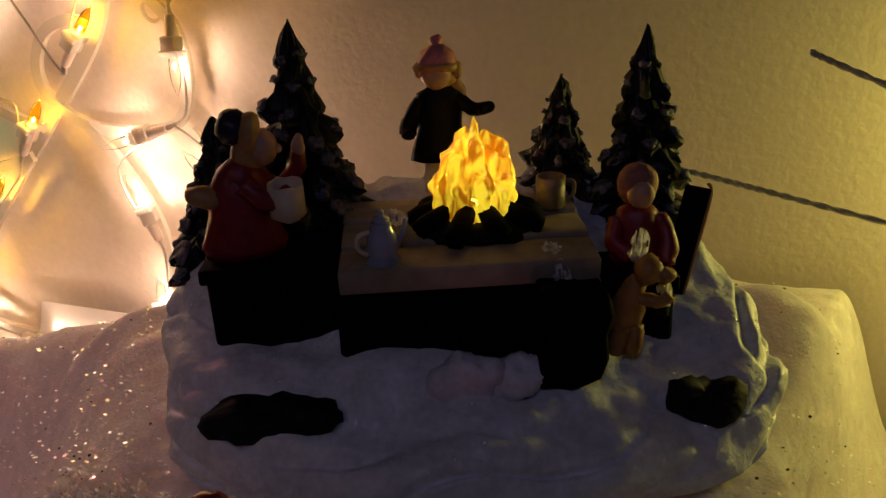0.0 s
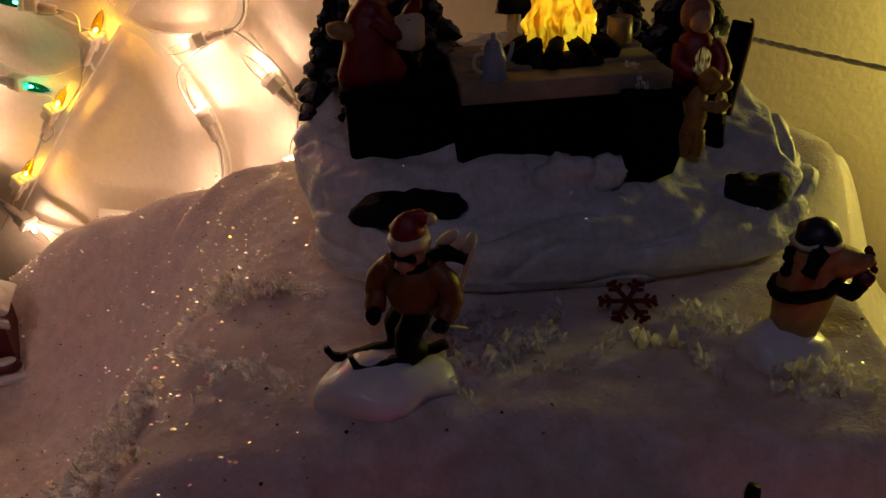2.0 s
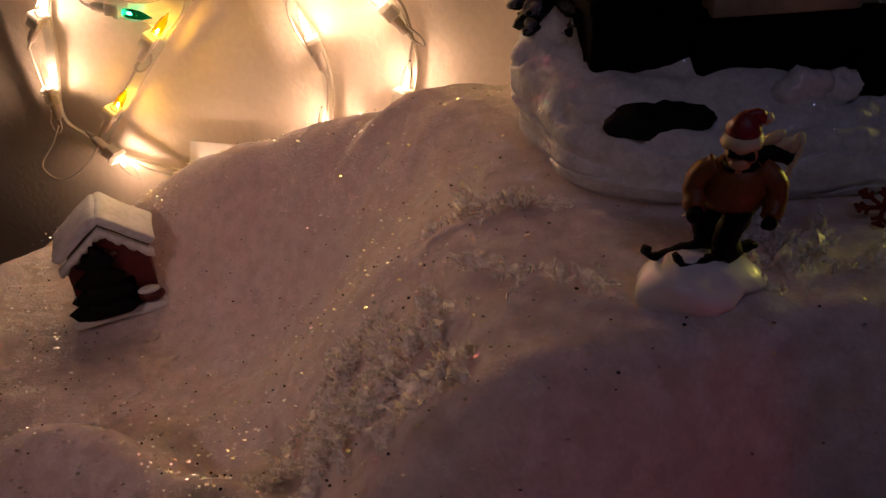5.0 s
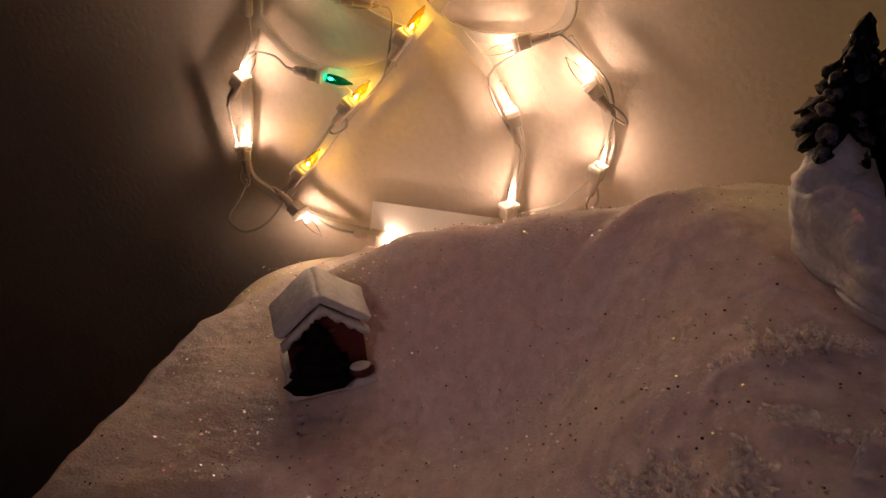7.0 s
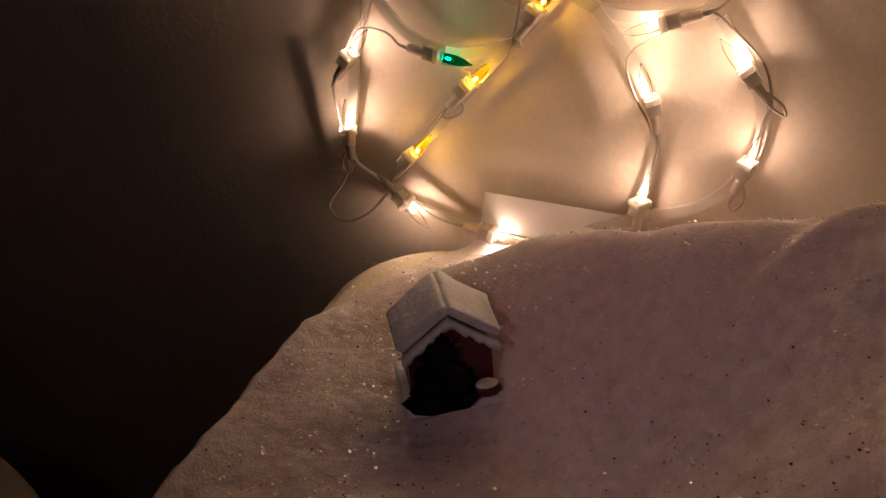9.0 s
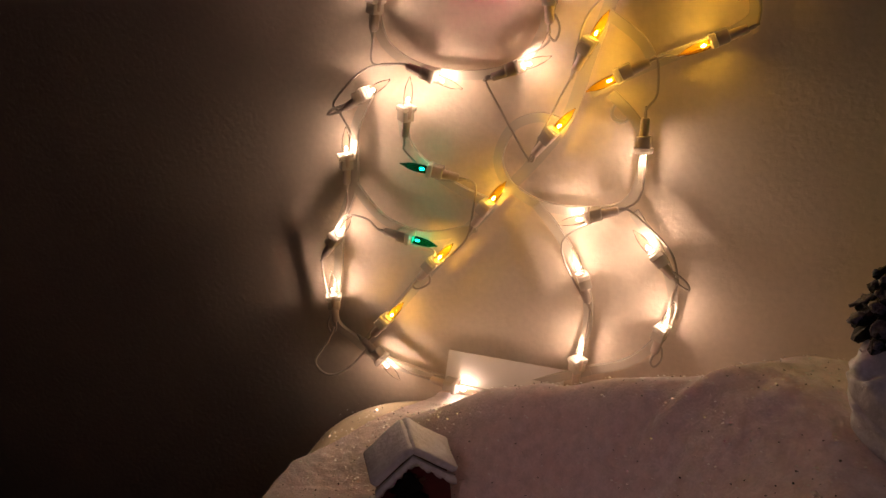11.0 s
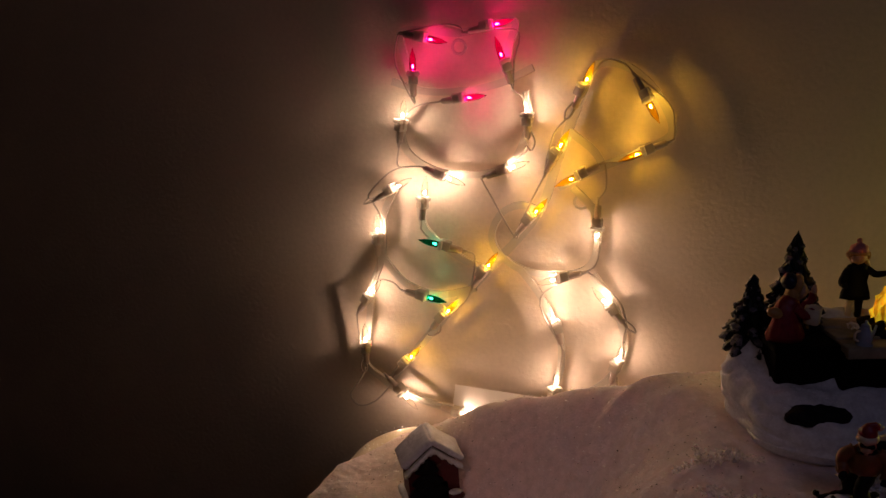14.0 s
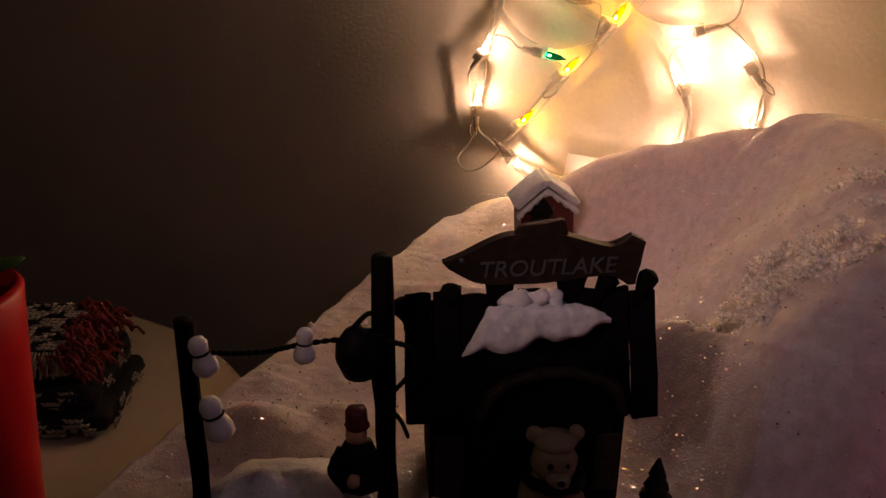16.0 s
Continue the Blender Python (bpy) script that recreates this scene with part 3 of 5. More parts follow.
def base_point(a, k):
    """Point of the snowy base: a is the way round, k goes from the foot (0) over the shoulder to the middle (1)."""
    prof = ((0.0, 0.85, 0.0), (0.07, 0.905, 0.06), (0.16, 0.97, 0.20), (0.27, 1.01, 0.42), (0.38, 0.995, 0.68), (0.48, 0.935, 0.90), (0.56, 0.86, 0.99), (0.8, 0.45, 1.0), (1.0, 0.0, 1.0))
    for (k0, r0, h0), (k1, r1, h1) in zip(prof, prof[1:]):
        if k <= k1:
            t = (k - k0) / (k1 - k0)
            r, h = r0 + (r1 - r0) * t, h0 + (h1 - h0) * t
            break
    R = base_radius(a)
    x, y = CU + RU * R * r * math.cos(a), CV + RV * R * r * math.sin(a)
    z = BASE_FOOT + (base_top(x, y) - BASE_FOOT) * h
    lump = 0.0056 * noise.noise(Vector((x * 34, y * 34, z * 60))) + 0.0020 * noise.noise(Vector((x * 100, y * 100, z * 120))) + 0.0005 * noise.noise(Vector((x * 260, y * 260, z * 260))) + 0.0003 * noise.noise(Vector((x * 620, y * 620, z * 620)))
    # creases where the snow folds over itself
    lump -= 0.0030 * math.exp(-(noise.noise(Vector((x * 22 + 5, y * 22, z * 70))) / 0.07) ** 2) * (1 - step(0.55, 0.75, k))
    n = Vector((math.cos(a), math.sin(a), 0)) * (1 - h * 0.6) + Vector((0, 0, h))
    return Vector((x, y, z)) + n.normalized() * lump * (0.3 + 0.7 * min(1, k * 4))


def village_base():
    root = thing("village_base", "white snow-covered resin base with dark rocks showing through", "village base", PIECE)
    bm = bmesh.new()
    na, nk = 340, 100
    rows = [[bm.verts.new(base_point(2 * math.pi * i / na, j / nk)) for i in range(na)] for j in range(nk)]
    for lo, hi in zip(rows, rows[1:]):
        for i in range(na):
            bm.faces.new((lo[i], lo[(i + 1) % na], hi[(i + 1) % na], hi[i]))
    bm.faces.new(rows[-1])
    bm.faces.new(rows[0][::-1])
    part("snow", bm, SNOW, root)
    # dark rock in the front slope's openings, their shade put into the black
    for u0, v0, w, h, seed in ((-0.023, -0.0125, 0.0215, 0.0075, 1.0), (0.110, -0.0085, 0.0125, 0.0085, 2.3)):
        m = pose(u0, v0, base_top(u0, v0) - 0.0002, 27, 0, -4 if u0 < 0 else 8)
        bm = bmesh.new()
        ball(bm, w, h, 0.0044, m, seg=30, rings=14)
        rough_up(bm, 0.0034, 110, seed)
        rough_up(bm, 0.0016, 330, seed)
        part("rock", bm, ROCK, root, "black rock lump standing in for a dark opening in the snow")
    for u0, v0, w in ((0.0365, -0.0060, 0.0120), (0.0520, -0.0045, 0.0100)):
        bm = bmesh.new()
        ball(bm, w, w * 0.7, w * 0.80, pose(u0, v0, base_top(u0, v0) - 0.0006), seg=20, rings=12)
        rough_up(bm, 0.0040, 110, u0 * 100)
        rough_up(bm, 0.0016, 300, u0 * 70)
        part("snow_lump", bm, SNOW, root)


village_base()


def resin_tree(name_label, u, v, foot, top, radius, tiers, seed, lean=0.0):
    root = thing("resin_tree", name_label, "christmas tree", at(u, v, foot, 0, lean, seed * 40), "resin trees on the village base")
    h = top - foot
    rnd = random.Random(seed)
    bm = bmesh.new()
    lathe(bm, [(radius * 0.22, -0.004), (radius * 0.2, h * 0.3), (radius * 0.1, h * 0.9)], seg=8)
    part("trunk", bm, BROWN, root)
    bm, sn = bmesh.new(), bmesh.new()
    lathe(bm, [(radius * 0.60, h * 0.05), (radius * 0.42, h * 0.35), (radius * 0.2, h * 0.75), (radius * 0.10, h * 0.92)], seg=12)
    for t in range(tiers):
        f = t / (tiers - 1)
        th = h * 0.90 / tiers
        z = h * 0.05 + th * t
        r = radius * (1 - 0.76 * f ** 1.15)
        n = max(5, int(round(8 * (1 - 0.40 * f))))
        ph, seg = rnd.uniform(0, 6.3), 6 * n
        lobe = [rnd.uniform(0.80, 1.18) for i in range(n)]
        drop = [rnd.uniform(-0.22, 0.12) * th for i in range(n)]
        rows = []
        for part_r, part_z in ((0.16, 1.75 if t < tiers - 1 else 1.55), (0.50, 1.02), (0.80, 0.42), (0.98, 0.08), (1.0, -0.14), (0.88, -0.34), (0.45, -0.05)):
            row = []
            for i in range(seg):
                q = i / 6.0
                c = abs((q % 1.0) - 0.5) * 2          # 0 at a lobe's middle, 1 between two lobes
                k = int(q) % n
                bite = 1 - (0.46 * c ** 1.4) * part_r
                rr = r * part_r * bite * (1 + (lobe[k] - 1) * part_r * (1 - c))
                zz = z + th * part_z + (drop[k] * (1 - c) + 0.22 * th * c) * part_r
                a = 2 * math.pi * i / seg + ph
                row.append(bm.verts.new((rr * math.cos(a), rr * math.sin(a), zz)))
            rows.append(row)
        for lo, hi in zip(rows, rows[1:]):
            for i in range(seg):
                bm.faces.new((lo[i], lo[(i + 1) % seg], hi[(i + 1) % seg], hi[i]))
        bm.faces.new(rows[0])
        bm.faces.new(rows[-1][::-1])
        for k in range(n):
            if rnd.random() < 0.85:
                a = 2 * math.pi * (6 * k + 3) / seg + ph
                rr = r * lobe[k] * rnd.uniform(0.74, 0.90)
                ball(sn, r * rnd.uniform(0.16, 0.26), r * rnd.uniform(1.0, 1.8) / n, th * 0.13, Matrix.Translation((rr * math.cos(a), rr * math.sin(a), z + th * 0.32 + drop[k])) @ pose(0, 0, 0, 0, 0, math.degrees(a)) @ pose(0, 0, 0, 0, 38, 0), seg=11, rings=7)
    rough_up(bm, 0.0022, 300, seed)
    rough_up(bm, 0.0008, 800, seed)
    part("crown", bm, TREE, root, smooth=False)
    rough_up(sn, 0.0018, 380, seed)
    rough_up(sn, 0.0008, 900, seed)
    part("snow", sn, TREESNOW, root, "patchy white frost on the boughs")


resin_tree("dark green resin fir tree with frosted boughs, behind the bench", -0.0135, 0.0560, 0.234, 0.3075, 0.0235, 8, 1)
resin_tree("small dark green resin fir tree with frosted boughs", -0.0420, 0.0560, 0.224, 0.2775, 0.0230, 7, 2)
resin_tree("tall dark green resin fir tree with frosted boughs", 0.1055, 0.0600, 0.224, 0.3005, 0.0215, 8, 3)
resin_tree("short dark green resin fir tree behind the table", 0.0790, 0.0740, 0.238, 0.2815, 0.0180, 6, 4)


def fire_table():
    root = thing("wooden_table", "low dark wooden table with a worn plank top", "table", PIECE)
    n = 3
    for i in range(n):
        bm = bmesh.new()
        v0, v1 = 0.0535 * i / n, 0.0535 * (i + 1) / n - 0.0001
        box(bm, 0.078, v1 - v0, 0.0075, pose(0.039, (v0 + v1) / 2, 0.2395 + 0.0045 * (v0 + v1) / 0.107), 0.0008)
        rough_up(bm, 0.0004, 150, i)
        part("plank", bm, WOODTOP, root)
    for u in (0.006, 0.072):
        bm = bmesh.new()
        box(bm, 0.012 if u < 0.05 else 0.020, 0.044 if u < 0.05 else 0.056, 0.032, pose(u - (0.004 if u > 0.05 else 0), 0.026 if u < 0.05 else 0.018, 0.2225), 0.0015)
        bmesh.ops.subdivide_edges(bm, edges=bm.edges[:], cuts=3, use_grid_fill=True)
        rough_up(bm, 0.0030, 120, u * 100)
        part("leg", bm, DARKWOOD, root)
    # the shade under the tabletop, made as a solid dark block
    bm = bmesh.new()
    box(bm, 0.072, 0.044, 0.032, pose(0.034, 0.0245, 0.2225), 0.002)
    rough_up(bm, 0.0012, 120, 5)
    part("dark_fill", bm, DARKWOOD, root)


fire_table()


def camp_fire():
    root = thing("camp_fire", "amber plastic flames lit from inside on a ring of dark logs", "fire", at(0.0430, 0.0300, 0.2458))
    rnd = random.Random(8)
    bm = bmesh.new()
    ball(bm, 0.0215, 0.0165, 0.0055, pose(0, 0, -0.0010), seg=24, rings=10)
    rough_up(bm, 0.0030, 160, 4)
    part("ash_bed", bm, ROCK, root, "black charred embers")
    for i in range(9):
        a = 2 * math.pi * i / 9 + 0.2
        r0, r1 = 0.0225 + rnd.uniform(-.002, .003), 0.006
        bm = bmesh.new()
        p0, p1 = Vector((r0 * math.cos(a), r0 * 0.8 * math.sin(a), 0.0012)), Vector((r1 * math.cos(a), r1 * math.sin(a), 0.0075))
        lathe(bm, [(0.0030, 0), (0.0036, 0.004), (0.0030, (p1 - p0).length)], orient(p0, p1), 8)
        rough_up(bm, 0.0012, 250, i)
        part("log", bm, DARKWOOD, root)
    m = bpy.data.materials.new("amber_flame")
    m.use_nodes = True
    nt = m.node_tree
    b = nt.nodes["Principled BSDF"]
    b.inputs["Base Color"].default_value = (0.95, 0.46, 0.02, 1)
    b.inputs["Roughness"].default_value = 0.07
    b.inputs["Coat Weight"].default_value = 1.0
    co, nz, rp = (nt.nodes.new("ShaderNode" + k) for k in ("TexCoord", "TexNoise", "ValToRGB"))
    nz.inputs["Scale"].default_value, nz.inputs["Distortion"].default_value = 260, 1.2
    sep = nt.nodes.new("ShaderNodeMapping")
    sep.inputs["Scale"].default_value = (1, 1, 0.25)
    nt.links.new(co.outputs["Object"], sep.inputs[0])
    nt.links.new(sep.outputs[0], nz.inputs["Vector"])
    nt.links.new(nz.outputs[0], rp.inputs[0])
    rp.color_ramp.elements[0].position, rp.color_ramp.elements[0].color = 0.40, (0.26, 0.085, 0.001, 1)
    rp.color_ramp.elements[1].position, rp.color_ramp.elements[1].color = 0.62, (1.0, 0.72, 0.030, 1)
    nt.links.new(rp.outputs[0], b.inputs["Emission Color"])
    b.inputs["Emission Strength"].default_value = 0.60
    # part of the light inside shines straight through the amber
    tr, mx, outn = nt.nodes.new("ShaderNodeBsdfTransparent"), nt.nodes.new("ShaderNodeMixShader"), nt.nodes["Material Output"]
    tr.inputs[0].default_value = (1.0, 0.62, 0.12, 1)
    mx.inputs[0].default_value = 0.16
    nt.links.new(b.outputs[0], mx.inputs[1])
    nt.links.new(tr.outputs[0], mx.inputs[2])
    nt.links.new(mx.outputs[0], outn.inputs[0])
    bm = bmesh.new()
    ball(bm, 0.0014, 0.0014, 0.0014, pose(0, 0.002, 0.0060), seg=10, rings=6)
    part("led", bm, glow("amber_led", (1.0, 0.62, 0.14), 70.0), root, "small amber light inside the flames")
    bm = bmesh.new()
    seg, rings = 72, 26
    # height of the crown round the block: one tall tongue, a lower left one and a blunt right one
    def crown(a):
        x = math.cos(a)
        h = 0.0225 + 0.0026 * math.sin(3 * a + 0.8) + 0.0016 * math.sin(7 * a)
        h += 0.0100 * math.exp(-((x - 0.16) / 0.26) ** 2) + 0.0060 * math.exp(-((x + 0.60) / 0.18) ** 2) + 0.0058 * math.exp(-((x - 0.80) / 0.16) ** 2)
        return h
    rows = []
    for j in range(rings):
        k = j / (rings - 1)
        row = []
        for i in range(seg):
            a = 2 * math.pi * i / seg
            r = 0.0126 * (0.84 + 0.24 * math.sin(math.pi * min(1, 0.16 + k * 0.9)) - 0.06 * k)
            if k > 0.78:
                r *= 1 - 0.80 * ((k - 0.78) / 0.22) ** 2.0 * (0.55 + 0.45 * abs(math.sin(a)))
            r *= 1 + 0.07 * math.sin(a * 9 + 2.2 * math.sin(5 * k)) + 0.045 * math.sin(a * 17 - 4 * k)
            row.append(bm.verts.new((r * math.cos(a), 0.74 * r * math.sin(a), 0.0010 + crown(a) * k)))
        rows.append(row)
    for lo, hi in zip(rows, rows[1:]):
        for i in range(seg):
            bm.faces.new((lo[i], lo[(i + 1) % seg], hi[(i + 1) % seg], hi[i]))
    bm.faces.new(rows[-1])
    bm.faces.new(rows[0][::-1])
    rough_up(bm, 0.0022, 200, 3)
    part("flame", bm, m, root, "amber flame, glowing")


camp_fire()


def coffee_pot():
    root = thing("coffee_pot", "blue enamel coffee pot standing on the table", "coffee pot", at(0.0135, 0.0075, 0.2430, 0, 0, 10))
    bm = bmesh.new()
    lathe(bm, [(0.0052, 0), (0.0054, 0.0015), (0.0042, 0.003), (0.0050, 0.0055), (0.0046, 0.009), (0.0032, 0.0125), (0.0030, 0.0135)], seg=18)
    part("body", bm, BLUEENAMEL, root)
    bm = bmesh.new()
    lathe(bm, [(0.0031, 0.0135), (0.0024, 0.0148), (0.0008, 0.0155), (0.0011, 0.0168), (0.0003, 0.0176)], seg=14)
    part("lid", bm, BLUEENAMEL, root)
    bm = bmesh.new()
    tube(bm, [(-0.0036, 0, 0.0105), (-0.0070, 0, 0.0095), (-0.0074, 0, 0.0055), (-0.0046, 0, 0.0035)], 0.0008, 7)
    part("handle", bm, IVORY, root)
    bm = bmesh.new()
    tube(bm, [(0.004, 0, 0.0055), (0.0062, 0, 0.009), (0.0074, 0, 0.0135)], 0.0010, 7, scale=lambda q: 1.2 - 0.5 * q)
    part("spout", bm, BLUEENAMEL, root)


coffee_pot()
bm = bmesh.new()
lathe(bm, [(0.0046, 0), (0.0050, 0.0006), (0.0050, 0.0105), (0.0043, 0.0108), (0.0041, 0.004), (0.0005, 0.0035)], seg=18)
mug = part("mug", bm, MUGBROWN)
mug.matrix_basis = at(0.0695, 0.0390, 0.2468)
tagged(mug, "small brown mug standing on the table", "mug")
bm = bmesh.new()
tube(bm, [(0.0046, 0, 0.0088), (0.0078, 0, 0.008), (0.0075, 0, 0.0035), (0.0048, 0, 0.0025)], 0.0007, 6)
part("handle", bm, MUGBROWN, mug)


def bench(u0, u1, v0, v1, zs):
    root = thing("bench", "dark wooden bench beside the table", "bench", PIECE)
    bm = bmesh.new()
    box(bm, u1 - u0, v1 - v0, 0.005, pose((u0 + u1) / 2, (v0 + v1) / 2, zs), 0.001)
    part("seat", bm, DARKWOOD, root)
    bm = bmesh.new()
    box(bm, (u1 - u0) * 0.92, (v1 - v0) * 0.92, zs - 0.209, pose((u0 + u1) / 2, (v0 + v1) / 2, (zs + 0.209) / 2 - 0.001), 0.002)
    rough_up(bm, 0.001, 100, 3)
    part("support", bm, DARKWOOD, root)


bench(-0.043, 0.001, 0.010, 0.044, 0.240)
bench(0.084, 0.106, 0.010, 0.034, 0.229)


def figurine(label, m, build):
    bm = bmesh.new()
    mats = build(bm)
    rough_up(bm, 0.0009, 300, 2)
    ob = part("figurine", bm, mats)
    ob.matrix_basis = m
    tagged(ob, label, "figurine")


def seated_woman(bm):
    # 0 red coat, 1 skin, 2 hair and hat wool, 3 dark cap, 4 ivory
    lathe(bm, [(0.0125, 0), (0.0135, 0.004), (0.0095, 0.013), (0.0090, 0.021), (0.0060, 0.027), (0.0030, 0.029)], pose(0, 0, 0), 16, 0, 0.8)
    ball(bm, 0.0048, 0.0050, 0.0058, pose(0.0085, 0, 0.0335), 1)
    ball(bm, 0.0016, 0.0014, 0.0014, pose(0.0132, -0.0005, 0.0330), 1)
    ball(bm, 0.0056, 0.0056, 0.0078, pose(0.0045, 0.001, 0.0320, 0, 18, 0), 2)
    ball(bm, 0.0056, 0.0058, 0.0056, pose(0.0010, 0.001, 0.0400, 0, -20, 0), 3)
    ball(bm, 0.0034, 0.0056, 0.0072, pose(0.0052, -0.001, 0.0382, 0, 10, 0), 2)
    ball(bm, 0.0075, 0.0064, 0.0078, pose(0.0010, 0, 0.0235, 0, 24, 0), 0)
    tube(bm, [(0.002, -0.006, 0.024), (0.009, -0.008, 0.018), (0.015, -0.004, 0.020)], 0.0034, 8, 0, scale=lambda q: 1.1 - 0.4 * q)
    tube(bm, [(0.003, 0.006, 0.025), (0.012, 0.006, 0.019), (0.0185, 0.003, 0.025), (0.0195, 0.002, 0.031)], 0.0032, 8, 0, scale=lambda q: 1.1 - 0.4 * q)
    ball(bm, 0.0022, 0.0018, 0.0040, pose(0.0196, 0.002, 0.0325), 1)
    lathe(bm, [(0.0050, 0), (0.0055, 0.0005), (0.0055, 0.011), (0.0045, 0.011), (0.0044, 0.004)], pose(0.0145, -0.006, 0.0125, 6, 0, 0), 16, 4)
    ball(bm, 0.0060, 0.0040, 0.0035, pose(-0.010, -0.003, 0.020, 0, 20, 0), 2)
    return [RED, SKIN, TAN, NAVY, IVORY]


figurine("seated figurine in a red coat holding a white drum", at(-0.0305, 0.026, 0.2420, 0, 0, 8), seated_woman)


def standing_girl(bm):
    # 0 black coat, 1 skin, 2 pink hat, 3 hair, 4 white
    tube(bm, [(-0.0035, 0, 0), (-0.0033, 0, 0.012), (-0.0020, 0, 0.024)], 0.0026, 8, 4, scale=lambda q: 0.7 + 0.4 * q)
    tube(bm, [(0.0030, 0, 0), (0.0030, 0, 0.012), (0.0020, 0, 0.024)], 0.0026, 8, 0, scale=lambda q: 0.8 + 0.4 * q)
    lathe(bm, [(0.0086, 0.017), (0.0080, 0.022), (0.0060, 0.031), (0.0068, 0.040), (0.0058, 0.045), (0.0025, 0.048)], pose(0, 0, 0) @ Matrix.Diagonal((1.18, 1, 1, 1)), 14, 0, 0.75)
    tube(bm, [(0.004, 0.003, 0.052), (0.0066, 0.002, 0.046), (0.0085, 0.001, 0.040)], 0.0030, 8, 3, scale=lambda q: 1.1 - 0.6 * q)
    ball(bm, 0.0052, 0.0050, 0.0058, pose(-0.0005, -0.001, 0.0525), 1)
    ball(bm, 0.0066, 0.0062, 0.0060, pose(0.0005, 0.002, 0.0520), 3)
    lathe(bm, [(0.0064, 0.0545), (0.0066, 0.0565), (0.0056, 0.0605), (0.0022, 0.0630)], pose(0, 0.0005, 0), 14, 2)
    lathe(bm, [(0.0069, 0.0540), (0.0072, 0.0552), (0.0069, 0.0566)], pose(0, 0.0005, 0), 14, 3)
    ball(bm, 0.0022, 0.0022, 0.0020, pose(0, 0.0005, 0.0642), 2)
    for s in (-1, 1):
        ball(bm, 0.0018, 0.0026, 0.0030, pose(0.0066 * s, 0, 0.0535), 3)
    tube(bm, [(-0.0055, 0, 0.043), (-0.0095, -0.002, 0.034), (-0.0105, -0.006, 0.0300)], 0.0028, 8, 0)
    tube(bm, [(0.0055, 0, 0.043), (0.0105, -0.002, 0.0385), (0.0140, -0.005, 0.0385)], 0.0028, 8, 0)
    ball(bm, 0.0022, 0.0022, 0.0022, pose(-0.0105, -0.0075, 0.0300), 0)
    ball(bm, 0.0024, 0.0024, 0.0026, pose(0.0150, -0.006, 0.0395), 0)
    for v in bm.verts:
        k = step(0.044, 0.050, v.co.z)
        v.co.x *= 1.26 - 0.06 * k
        v.co.z += 0.12 * max(0.0, v.co.z - 0.050)
    return [BLACK, SKIN, PINK, TAN, IVORY]


figurine("standing figurine in a black coat and pink bobble hat", at(0.0345, 0.0660, 0.2425) @ Matrix.Scale(0.855, 4), standing_girl)


def seated_boy(bm):
    # 0 red, 1 skin, 2 pink hat, 3 dark trousers
    lathe(bm, [(0.0075, 0), (0.0080, 0.004), (0.0070, 0.012), (0.0060, 0.017), (0.0030, 0.0195)], pose(0, 0, 0), 14, 0, 0.8)
    ball(bm, 0.0038, 0.0030, 0.0040, pose(0, -0.0032, 0.0232), 1)
    ball(bm, 0.0056, 0.0052, 0.0046, pose(0, 0.0016, 0.0235), 2)
    ball(bm, 0.0060, 0.0050, 0.0066, pose(0, 0.0012, 0.0248), 4)
    tube(bm, [(-0.006, 0, 0.015), (-0.0075, -0.004, 0.009), (-0.003, -0.008, 0.006)], 0.0028, 8, 0)
    tube(bm, [(0.006, 0, 0.015), (0.0085, -0.004, 0.009), (0.007, -0.008, 0.003)], 0.0028, 8, 0)
    tube(bm, [(-0.003, -0.003, 0.001), (-0.004, -0.010, -0.001), (-0.004, -0.011, -0.012)], 0.0030, 8, 3)
    tube(bm, [(0.004, -0.003, 0.001), (0.005, -0.010, -0.001), (0.005, -0.011, -0.012)], 0.0030, 8, 3)
    return [RED, SKIN, DARKRED, BLACK, HOOD]


figurine("seated child figurine in a red coat and pink hat", at(0.0935, 0.0190, 0.2330) @ Matrix.Scale(1.06, 4), seated_boy)


def toy_dog(bm):
    ball(bm, 0.0042, 0.0040, 0.0100, pose(0, 0, 0.011, 0, 12, 0), 0)
    ball(bm, 0.0036, 0.0042, 0.0040, pose(0.004, -0.002, 0.0225), 0)
    ball(bm, 0.0030, 0.0022, 0.0022, pose(0.0075, -0.003, 0.0215), 0)
    for x, y in ((-0.002, -0.002), (0.002, -0.002), (0, 0.003)):
        tube(bm, [(x, y, 0.008), (x - 0.001, y, 0.0)], 0.0022, 8, 0)
    tube(bm, [(0.001, -0.002, 0.016), (0.006, -0.004, 0.0145), (0.009, -0.004, 0.0165)], 0.0015, 8, 0)
    return [GOLDTAN]


figurine("golden dog figurine rearing up beside the seated child", at(0.0875, 0.0040, 0.2105) @ Matrix.Scale(1.25, 4), toy_dog)

sled = thing("sled", "dark wooden sled leaning upright behind the seated child", "sled", at(0.1075, 0.026, 0.2150, -8, 14, 0))
bm = bmesh.new()
box(bm, 0.0090, 0.0016, 0.040, pose(0, 0, 0.020), 0.0007)
part("board", bm, DARKWOOD, sled)
bm = bmesh.new()
tube(bm, [(0.0048, 0, 0.002), (0.0050, 0, 0.036), (0.0030, 0, 0.0415)], 0.0007, 6)
part("runner", bm, TAN, sled)


